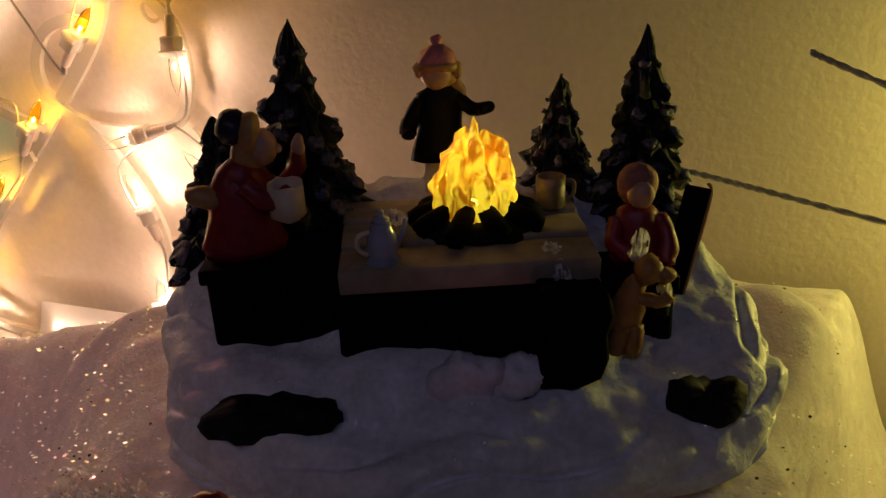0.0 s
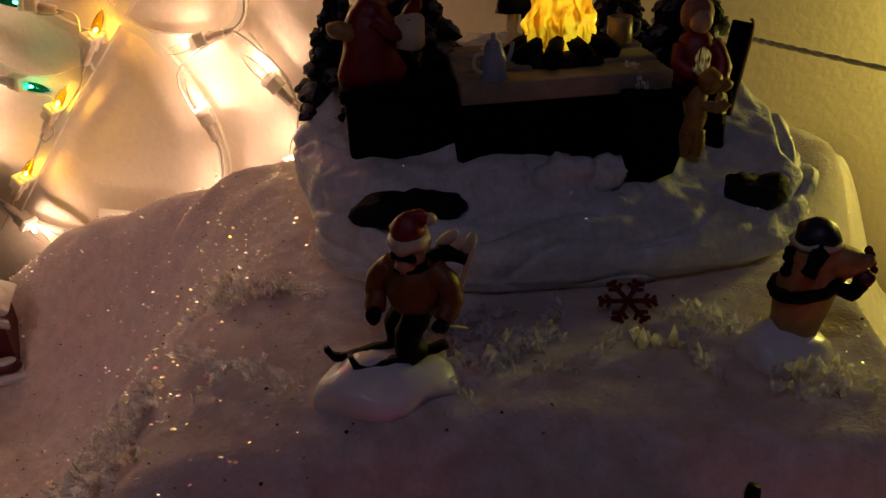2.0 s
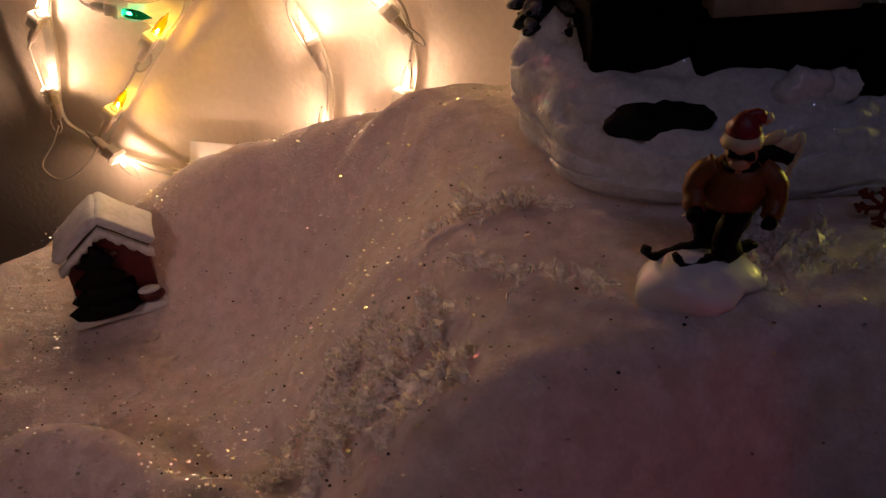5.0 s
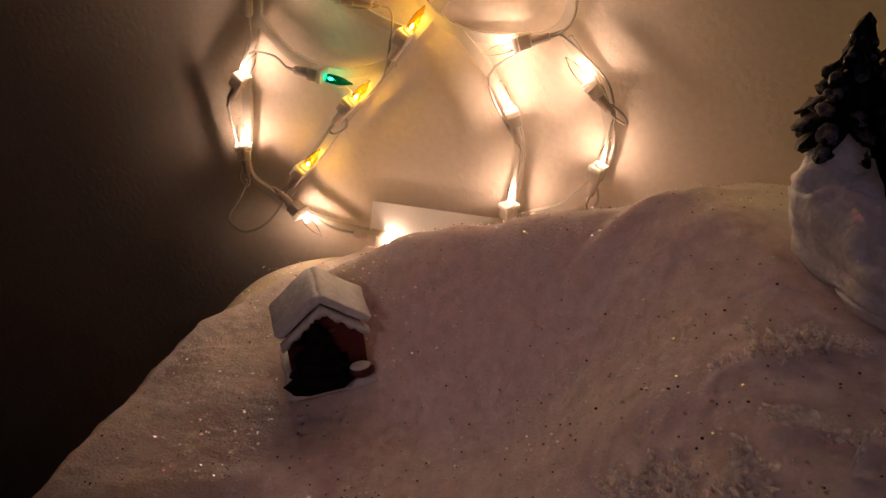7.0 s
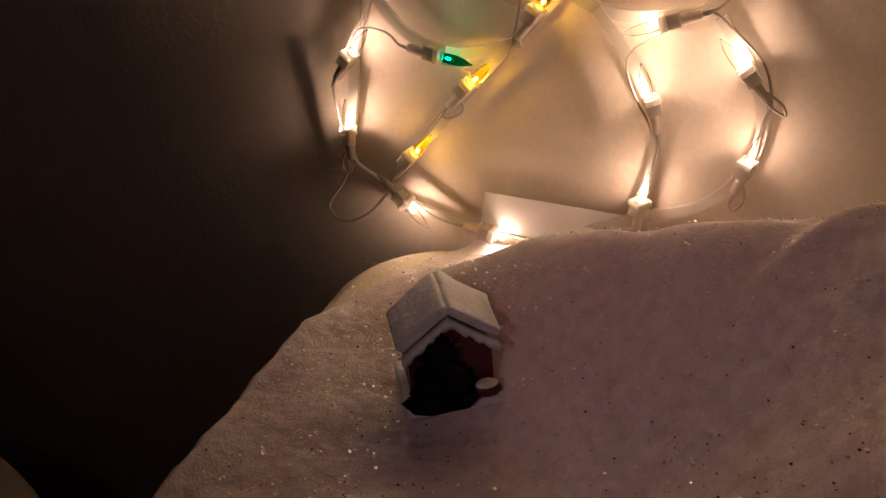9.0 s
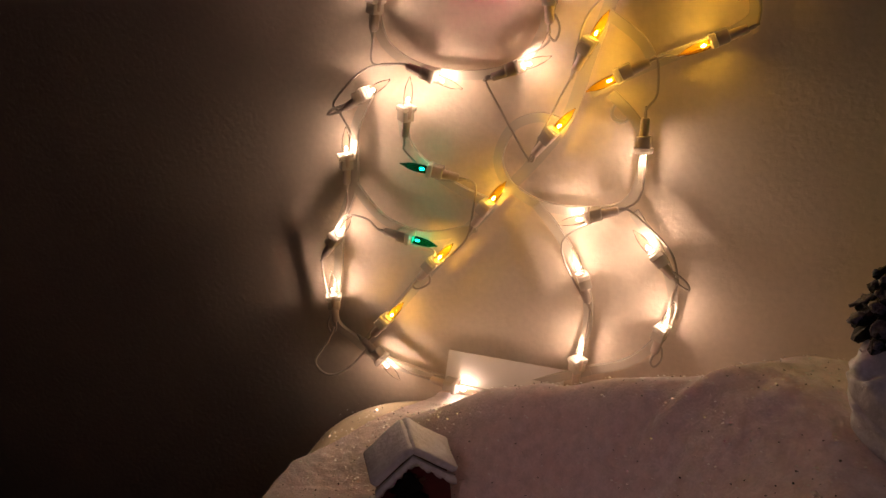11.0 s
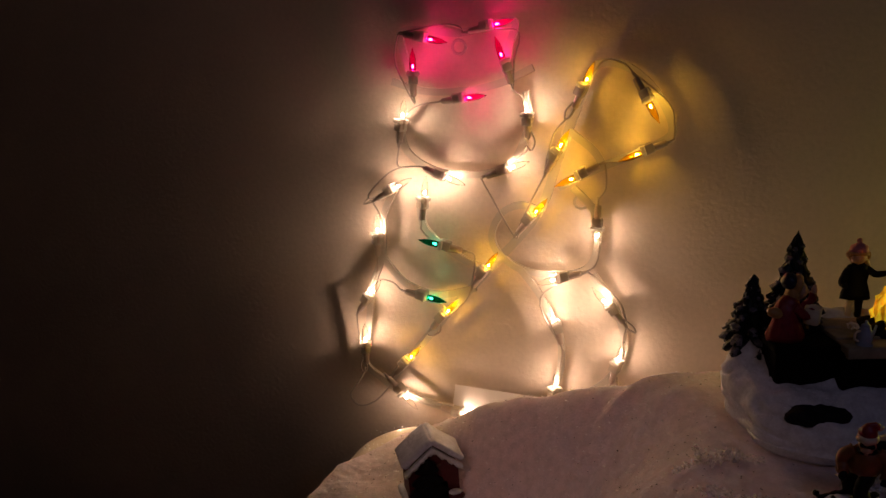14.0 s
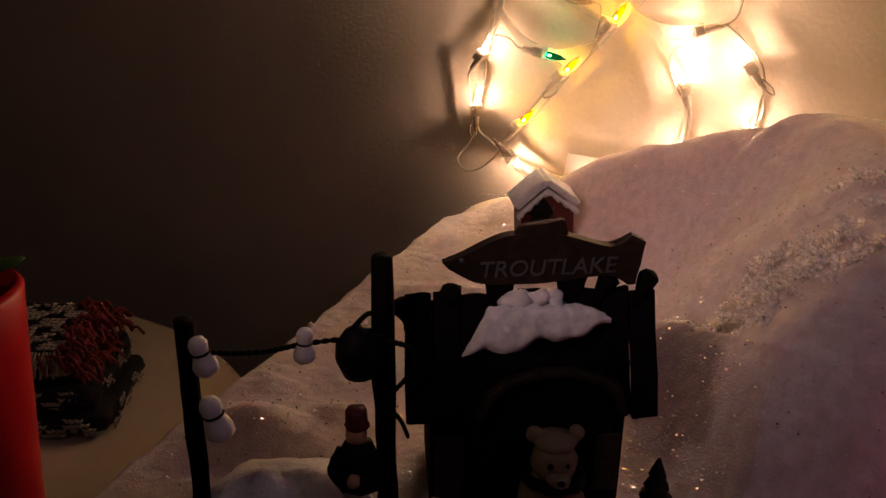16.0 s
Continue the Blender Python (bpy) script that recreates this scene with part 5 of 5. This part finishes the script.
def shop():
    root = thing("shop", "dark wooden bait shop with a snowy roof ridge", "miniature shop", SHOP)
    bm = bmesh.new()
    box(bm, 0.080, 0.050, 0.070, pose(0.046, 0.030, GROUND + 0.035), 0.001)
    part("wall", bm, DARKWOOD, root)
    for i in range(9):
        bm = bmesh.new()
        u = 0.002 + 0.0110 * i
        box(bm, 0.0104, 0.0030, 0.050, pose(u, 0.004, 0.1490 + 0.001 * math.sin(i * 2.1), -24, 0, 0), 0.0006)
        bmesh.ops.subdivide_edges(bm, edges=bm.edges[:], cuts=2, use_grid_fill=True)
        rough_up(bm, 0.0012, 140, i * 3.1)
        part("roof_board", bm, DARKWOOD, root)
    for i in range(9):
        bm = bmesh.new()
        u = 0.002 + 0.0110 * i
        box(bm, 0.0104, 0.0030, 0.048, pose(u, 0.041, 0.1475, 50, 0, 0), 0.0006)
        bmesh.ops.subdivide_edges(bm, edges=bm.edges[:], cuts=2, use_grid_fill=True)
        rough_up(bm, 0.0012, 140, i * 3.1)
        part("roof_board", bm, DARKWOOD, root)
    for u, h in ((-0.0020, 0.1690), (0.0170, 0.1735), (0.0735, 0.1775), (0.0895, 0.1775)):
        bm = bmesh.new()
        lathe(bm, [(0.0028, -0.010), (0.0026, 0.000), (0.0040, 0.005), (0.0046, 0.0075), (0.0026, 0.0095)], pose(u, 0.013, h - 0.0075, 0, 24 if u > 0.05 else -20, 10), 9)
        rough_up(bm, 0.0012, 200, u * 50)
        part("ridge_knob", bm, DARKWOOD, root)
    bm = bmesh.new()
    nu, nv = 44, 16
    slope = pose(0, -0.0035, 0.1480, -24, 0, 0)
    skin = [[], []]
    for j in range(nv + 1):
        for side in (0, 1):
            skin[side].append([])
        for i in range(nu + 1):
            f, g = i / nu, j / nv
            u = 0.0180 + 0.0580 * f + 0.011 * g * (1 - f) ** 2 - 0.012 * g * g * f ** 3 + 0.0012 * noise.noise(Vector((g * 7, f * 3, 8)))
            low = 0.0045 + 0.0105 * f ** 1.4 + 0.0016 * math.sin(f * 15) + 0.0015 * noise.noise(Vector((f * 9, 0, 4)))
            high = 0.0235 + 0.0016 * noise.noise(Vector((f * 11, 2, 0)))
            w = low + (high - low) * g
            puff = 0.0040 * (max(0.0, 1 - abs(2 * f - 1) ** 5) * max(0.0, 1 - abs(2 * g - 1) ** 4)) ** 0.5 + 0.0016 * noise.noise(Vector((u * 210, w * 210, 3)))
            skin[0][j].append(bm.verts.new(slope @ Vector((u, -0.0006 - max(puff, 0.0002), w))))
            skin[1][j].append(bm.verts.new(slope @ Vector((u, 0.0014, w))))
    for rows in skin:
        for lo_row, hi_row in zip(rows, rows[1:]):
            for i in range(nu):
                bm.faces.new((lo_row[i], lo_row[i + 1], hi_row[i + 1], hi_row[i]))
    part("roof_snow", bm, SNOW, root, "crusted snow on the ridge")
    for u, w in ((0.040, 0.007), (0.0485, 0.006), (0.0545, 0.005)):
        bm = bmesh.new()
        ball(bm, w, 0.0035, 0.0042, pose(u, 0.0085, 0.1700), seg=16, rings=10)
        rough_up(bm, 0.0030, 190, u * 90)
        rough_up(bm, 0.0014, 420, u * 40)
        part("snow_lump", bm, SNOW, root)
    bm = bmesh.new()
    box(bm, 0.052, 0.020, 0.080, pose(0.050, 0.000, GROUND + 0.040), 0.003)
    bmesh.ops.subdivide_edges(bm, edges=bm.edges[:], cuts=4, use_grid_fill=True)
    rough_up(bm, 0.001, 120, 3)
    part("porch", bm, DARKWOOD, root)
    for i in range(7):
        a = radians(12 + 26 * i)
        bm = bmesh.new()
        box(bm, 0.0125, 0.0240, 0.0032, pose(0.052 + 0.0265 * math.cos(a), -0.002, 0.1330 + 0.0170 * math.sin(a), 0, 90 - math.degrees(math.atan2(0.017 * math.sin(a) / 0.017, 0.65 * math.cos(a))), 0), 0.0008)
        rough_up(bm, 0.0008, 180, i * 2.3)
        part("porch_board", bm, SIGNWOOD, root)
    for u, w, h, z in ((0.0145, 0.013, 0.034, 0.0965), (0.0745, 0.010, 0.026, 0.1080)):
        bm = bmesh.new()
        box(bm, w, 0.0020, h, pose(u, 0.0040 if u < 0.05 else -0.0105, z), 0.0006)
        part("shutter", bm, SIGNWOOD, root)
    for u, z in ((0.0330, 0.0800), (0.0070, 0.0800)):
        bm = bmesh.new()
        ball(bm, 0.0055, 0.0022, 0.0022, pose(u, -0.0115 if z > 0.1 or u > 0.02 else 0.0035, z), seg=14, rings=8)
        rough_up(bm, 0.0022, 260, u * 80)
        part("snow_lump", bm, SNOW, root)
    # fish sign on two short posts
    fish = bmesh.new()
    n, up, lo = 26, [], []
    for i in range(n + 1):
        t = i / n
        x = 0.0113 + 0.0664 * t
        up.append((x, 0.1858 + 0.0112 * step(-0.05, 0.42, t) - 0.0057 * step(0.62, 1.0, t)))
        lo.append((x, 0.1846 - 0.0078 * step(-0.04, 0.26, t) + 0.0029 * step(0.50, 1.0, t)))
    lo[0] = (0.0128, 0.1846)                      # the open mouth
    tail = [(0.0835, 0.1750), (0.0863, 0.1752), (0.0868, 0.1845), (0.0888, 0.1928), (0.0836, 0.1955)]
    outline = lo + tail + up[::-1]
    sides = [[fish.verts.new((x, 0.012 + y, z)) for x, z in outline] for y in (-0.0026, 0.0026)]
    fish.faces.new(sides[0])
    fish.faces.new(sides[1][::-1])
    for i in range(len(outline)):
        j = (i + 1) % len(outline)
        fish.faces.new((sides[0][i], sides[1][i], sides[1][j], sides[0][j]))
    rim = [e for e in fish.edges if abs(e.verts[0].co.y - e.verts[1].co.y) < 1e-6]
    bmesh.ops.bevel(fish, geom=rim, offset=0.0007, segments=2, affect="EDGES")
    part("fish_board", fish, SIGNWOOD, root, "dark fish-shaped sign board", smooth=False)
    bm = bmesh.new()
    sides = [[bm.verts.new((x, 0.012 + y, z)) for x, z in ((0.0370, 0.1955), (0.0590, 0.1958), (0.0572, 0.2025), (0.0500, 0.2012), (0.0412, 0.2003))] for y in (-0.0020, 0.0020)]
    bm.faces.new(sides[0])
    bm.faces.new(sides[1][::-1])
    for i in range(5):
        bm.faces.new((sides[0][i], sides[1][i], sides[1][(i + 1) % 5], sides[0][(i + 1) % 5]))
    bmesh.ops.bevel(bm, geom=bm.edges[:], offset=0.0006, segments=2, affect="EDGES")
    part("fin", bm, SIGNWOOD, root, smooth=False)
    bm = bmesh.new()
    lathe(bm, [(0.0008, -0.0004), (0.0011, 0), (0.0006, 0.0005)], pose(0.0185, 0.0092, 0.1873, 90, 0, 0), 12)
    part("eye", bm, GREYLETTER, root)
    for u in (0.0338, 0.0617):
        bm = bmesh.new()
        lathe(bm, [(0.0062, 0.154), (0.0056, 0.164), (0.0050, 0.170), (0.0056, 0.175), (0.0072, 0.1795)], pose(u, 0.013, 0), 12, 0, 0.5)
        part("sign_post", bm, DARKWOOD, root)
    for word, u in (("TROUT", 0.0248), ("LAKE", 0.0560)):
        cu = bpy.data.curves.new("lettering", "FONT")
        cu.body, cu.size, cu.extrude, cu.shear = word, 0.0094, 0.0003, 0.15
        cu.materials.append(GREYLETTER)
        ob = new("lettering", cu)
        ob.parent = root
        ob.matrix_basis = pose(u, 0.0091, 0.1800 + (0.0006 if word == "LAKE" else 0), 90, -1.2, 0)
        tagged(ob, "dim grey painted lettering")


shop()


def bear(bm):
    ball(bm, 0.0075, 0.0060, 0.0095, pose(0, 0, 0.009), 0)
    ball(bm, 0.0048, 0.0046, 0.0052, pose(0, -0.001, 0.0215), 0)
    ball(bm, 0.0046, 0.0042, 0.0020, pose(0, -0.0006, 0.0258), 2)
    for s in (-1, 1):
        ball(bm, 0.0005, 0.0005, 0.0006, pose(0.0017 * s, -0.0054, 0.0228), 1)
    for s in (-1, 1):
        ball(bm, 0.0018, 0.0014, 0.0018, pose(0.0040 * s, 0, 0.0270), 0)
    ball(bm, 0.0022, 0.0022, 0.0017, pose(0, -0.0052, 0.0198), 0)
    ball(bm, 0.0008, 0.0007, 0.0006, pose(0, -0.0073, 0.0202), 1)
    sweep(bm, [Vector((0.0056 * math.cos(a), 0.0052 * math.sin(a), 0.0170)) for a in [2 * math.pi * i / 16 for i in range(17)]], circle(0.0014, 6), up=(0, 0, 1), mat=1)
    return [BEARFUR, BLACK, BEARFUR]


figurine("cream bear figurine with a dark collar at the shop door", SHOP @ pose(0.0515, -0.020, 0.0790) @ Matrix.Scale(1.85, 4), bear)


def seated_man(bm):
    lathe(bm, [(0.0090, 0), (0.0095, 0.005), (0.0085, 0.013), (0.0060, 0.0185), (0.0028, 0.0205)], pose(0, 0, 0), 14, 0, 0.85)
    ball(bm, 0.0044, 0.0044, 0.0050, pose(0, -0.001, 0.0245), 1)
    lathe(bm, [(0.0050, 0.0272), (0.0044, 0.0280), (0.0042, 0.0335), (0.0036, 0.0345)], pose(0, 0, 0), 14, 2)
    tube(bm, [(-0.006, 0, 0.016), (-0.0085, -0.005, 0.008), (-0.002, -0.009, 0.007)], 0.0028, 8, 0)
    tube(bm, [(0.006, 0, 0.016), (0.0085, -0.005, 0.008), (0.002, -0.009, 0.007)], 0.0028, 8, 0)
    ball(bm, 0.0026, 0.0026, 0.0030, pose(0, -0.0095, 0.0080), 1)
    return [BLACK, SKIN, DARKRED]


figurine("seated man figurine in a dark coat and dark red hat", SHOP @ pose(-0.0225, -0.006, 0.0990, 0, 0, -10), seated_man)


def post(u, v, foot, top, r, label, lean=0.0):
    bm = bmesh.new()
    lathe(bm, [(r * 1.1, 0), (r, (top - foot) * 0.3), (r * 1.08, (top - foot) * 0.6), (r * 0.95, top - foot)], seg=10)
    bmesh.ops.subdivide_edges(bm, edges=bm.edges[:], cuts=2)
    rough_up(bm, 0.0012, 180, u * 30)
    ob = part("log_post", bm, DARKWOOD)
    ob.matrix_basis = SHOP @ pose(u, v, foot, 0, lean, 0)
    tagged(ob, label, "post", "log posts of the lake shop")
    return ob


post(-0.0115, -0.004, 0.070, 0.1950, 0.0042, "dark log post with twisted cord beside the shop")
post(-0.0845, -0.006, 0.070, 0.1730, 0.0034, "thin dark log post carrying a cord of lights", 1.0)
bm = bmesh.new()
lathe(bm, [(0.0022, -0.011), (0.0060, -0.009), (0.0088, -0.002), (0.0084, 0.004), (0.0052, 0.009), (0.0016, 0.011)], seg=16)
bell = part("lantern", bm, BLACK)
bell.matrix_basis = SHOP @ pose(-0.0205, -0.007, 0.1585)
tagged(bell, "round black lantern hung on the log post", "lantern")
bm = bmesh.new()
tube(bm, [(-0.002, 0, 0.010), (0.004, 0, 0.016), (0.009, 0.002, 0.013)], 0.0010, 6)
part("hook", bm, BLACK, bell)


def cord(name, label, pts, r, mat, strands=2, step_len=26):
    bm = bmesh.new()
    line = smooth_line(pts, step_len)
    for k in range(strands):
        s = 2 * math.pi * k / strands
        sweep(bm, [p + r * Vector((0, math.cos(i * 0.8 + s), math.sin(i * 0.8 + s))) for i, p in enumerate(line)], circle(r * 1.1, 6), up=(0, -1, 0.1))
    ob = part(name, bm, mat)
    ob.matrix_basis = SHOP
    return tagged(ob, label, "cord")


cord("cord", "twisted black cord strung between the log posts", ((-0.0845, -0.009, 0.166), (-0.072, -0.009, 0.1615), (-0.055, -0.009, 0.1612), (-0.040, -0.009, 0.164), (-0.020, -0.009, 0.166), (-0.0115, -0.009, 0.1665)), 0.00055, BLACK)
cord("cord", "twisted black cord wound round the log post", ((-0.0115, -0.0085, 0.164), (-0.002, -0.0085, 0.161), (0.0005, -0.0085, 0.154), (-0.004, -0.0085, 0.147), (-0.011, -0.009, 0.138), (-0.006, -0.0085, 0.130), (-0.003, -0.0085, 0.122)), 0.0006, BLACK)
for u, z, lean, size in ((-0.0765, 0.1610, 12, 0.85), (-0.0745, 0.1345, 14, 1.0), (-0.0398, 0.1640, -4, 0.74)):
    root = thing("toy_bulb", "frosted white egg-shaped bulb hanging on the cord", "bulb", SHOP @ pose(u, -0.010, z, 0, -lean, 0) @ Matrix.Scale(size, 4), "bulbs on the cord")
    bm = bmesh.new()
    lathe(bm, [(0.0010, 0.0090), (0.0030, 0.0082), (0.0042, 0.0058), (0.0040, 0.0034), (0.0034, 0.0014), (0.0044, -0.0012), (0.0056, -0.0042), (0.0052, -0.0074), (0.0032, -0.0094), (0.0006, -0.0100)], seg=16)
    rough_up(bm, 0.0004, 300, u * 100)
    part("shell", bm, WHITEGLAZE, root)
    bm = bmesh.new()
    sweep(bm, [Vector((0.0036 * math.cos(a), 0.0034 * math.sin(a), 0.0014)) for a in [2 * math.pi * i / 16 for i in range(17)]], circle(0.0006, 6), up=(0, 0, 1))
    part("tie", bm, BLACK, root)
rnd = random.Random(31)
bm = bmesh.new()
vs = ball(bm, 0.042, 0.028, 0.0260, SHOP @ pose(-0.055, 0.004, 0.072), 0, 30, 16)
rough_up(bm, 0.006, 60, 3)
rough_up(bm, 0.003, 150, 5)
tagged(part("snow_bank", bm, SNOW), "lumpy white snow bank at the log posts' feet", "snow bank")
for i in range(7):
    bm = bmesh.new()
    ln = rnd.uniform(0.012, 0.022)
    lathe(bm, [(0.0022, -ln / 2), (0.0026, 0), (0.0021, ln / 2)], seg=9)
    rough_up(bm, 0.0006, 250, i)
    ob = part("firewood_log", bm, BROWN)
    ob.matrix_basis = SHOP @ pose(-0.078 + 0.0085 * i, -0.020 + rnd.uniform(-.004, .004), 0.0885 + rnd.uniform(-.001, .002), rnd.uniform(60, 110), rnd.uniform(-20, 20), rnd.uniform(30, 140))
    tagged(ob, "small brown firewood log on the snow bank", "log", "firewood")
resin = thing("resin_tree", "tiny dark fir tree beside the shop wall", "christmas tree", SHOP @ pose(0.099, -0.004, GROUND), "small firs")
bm = bmesh.new()
for k, (r, z) in enumerate(((0.0085, 0.004), (0.0070, 0.010), (0.0054, 0.016), (0.0032, 0.0215))):
    lathe(bm, [(r * 0.5, z - 0.002), (r, z), (r * 0.35, z + 0.006), (0.0005, z + 0.008)], pose(0, 0, 0), 9)
rough_up(bm, 0.0012, 260, 5)
part("crown", bm, TREE, resin)
bm = bmesh.new()
lathe(bm, [(0.002, -0.003), (0.002, 0.006)], seg=8)
part("trunk", bm, BROWN, resin)

# ---- lower round table, knitted scarf and red ornament ----
table = thing("round_table", "cream round side table with a rounded rim", "table", pose(-0.80, -0.45, -0.10))
bm = bmesh.new()
lathe(bm, [(0.320, -0.030), (0.334, -0.026), (0.338, -0.014), (0.336, -0.004), (0.328, 0.0), (0.10, 0.0)], seg=96)
part("tabletop", bm, CREAM, table)
bm = bmesh.new()
lathe(bm, [(0.16, -0.65), (0.15, -0.62), (0.05, -0.58), (0.04, -0.06), (0.09, -0.03)], seg=24)
part("pedestal", bm, CREAM, table)


def knit():
    root = thing("knitted_scarf", "folded black and ivory knitted scarf with red yarn tassels", "scarf", pose(-0.778, -0.309, -0.100, 0, 0, 27))
    rnd = random.Random(2)
    stitches = bmesh.new()
    layers = ((0.238, 0.112, 0.013), (0.236, 0.110, 0.036), (0.226, 0.104, 0.064))
    for lay, (w, d, z) in enumerate(layers):
        bm = bmesh.new()
        cx, cy = -0.008 * lay, 0.005 * lay
        box(bm, w, d, 0.026 if lay else 0.022, pose(cx, cy, z, 0, 0.8 * lay, 0), 0.0095)
        bmesh.ops.subdivide_edges(bm, edges=bm.edges[:], cuts=5, use_grid_fill=True)
        rough_up(bm, 0.0050, 45, lay + 1)
        rough_up(bm, 0.0012, 260, lay + 1)
        part("fold", bm, KNITDARK, root)
        # ivory stitches sit in blocks, so that the knit shows a pattern
        rows = [(cy - d / 2 - 0.0012 + 0.0007 * abs(r - 1.5) ** 2, z - 0.0066 + 0.0044 * r, 0) for r in range(4)]
        if lay == 2:
            rows += [(cy - d / 2 + 0.008 + 0.0052 * r, z + 0.0136, 1) for r in range(17)]
        for r, (y, zz, flat) in enumerate(rows):
            for c in range(int(w / 0.0050) - 3):
                x = cx - w / 2 + 0.009 + 0.0050 * c
                if math.sin(c * 0.9 + 2.2 * lay) * math.cos((r + 3 * lay) * 1.15) + rnd.uniform(-0.35, 0.35) < -0.08:
                    continue
                for s in (-1, 1):
                    tilt = pose(0, 0, 0, 0, 0, 38 * s) if flat else pose(0, 0, 0, 0, -38 * s, 0)
                    seed(stitches, 0.0038, 0.0016, 0.0019, pose(x + 0.0013 * s, y + rnd.uniform(-.0006, .0006), zz + rnd.uniform(-.0006, .0006)) @ tilt)
        # side towards the room's wall end
        for r in range(4):
            for c in range(int(d / 0.005) - 4):
                if math.sin(c * 0.9 + lay) * math.cos((r + lay) * 1.15) + rnd.uniform(-0.35, 0.35) > 0.12:
                    seed(stitches, 0.0014, 0.0030, 0.0020, pose(cx + w / 2 + 0.0010, cy - d / 2 + 0.012 + 0.005 * c, z - 0.0066 + 0.0044 * r, 38 * (-1) ** c, 0, 0))
    tagged(part("stitches", stitches, KNITWHITE, root), "ivory stitched pattern", kind="stuff")
    bm = bmesh.new()
    for i in range(64):
        x = -0.10 + 0.185 * i / 63
        y = -0.048 + rnd.uniform(-.001, .001)
        tube(bm, [(x, y + 0.008, 0.0775), (x + rnd.uniform(-.001, .001), y - 0.0025, 0.0720), (x + rnd.uniform(-.002, .002), y - 0.0055, 0.0590 + rnd.uniform(0, .004))], 0.0011, 5, n=3)
    tagged(part("fringe", bm, KNITWHITE, root), "ivory fringe", kind="stuff")
    bm = bmesh.new()
    for i in range(190):
        a = rnd.uniform(0, 1)
        x, y, z = 0.078 + 0.030 * a + rnd.uniform(-.010, .010), rnd.uniform(-0.058, 0.05), 0.0790 - 0.024 * a ** 2
        dx, dy = rnd.uniform(.002, .013), rnd.uniform(-.011, .007)
        tube(bm, [(x, y, z), (x + dx * 0.5, y + dy * 0.6, z + 0.0045), (x + dx, y + dy, z - rnd.uniform(0, .010))], 0.0014, 5, n=3)
    tagged(part("tassel", bm, KNITRED, root), "red yarn tassels", kind="stuff")


knit()
vase = thing("red_vase", "tall glossy red vase with green leaves in it", "vase", pose(-0.551, -0.480, -0.098))
bm = bmesh.new()
lathe(bm, [(0.022, 0), (0.024, 0.004), (0.030, 0.10), (0.039, 0.20), (0.042, 0.230), (0.039, 0.234), (0.036, 0.225)], seg=32)
part("body", bm, REDFELT, vase)
for i, (x, y, rz) in enumerate(((0.02, 0.01, 20), (-0.01, 0.02, 130), (0.0, -0.02, 260))):
    bm = bmesh.new()
    ball(bm, 0.030, 0.012, 0.003, pose(x, y, 0.243 + 0.004 * i, 0, -18, rz))
    part("leaf", bm, GREENFELT, vase)
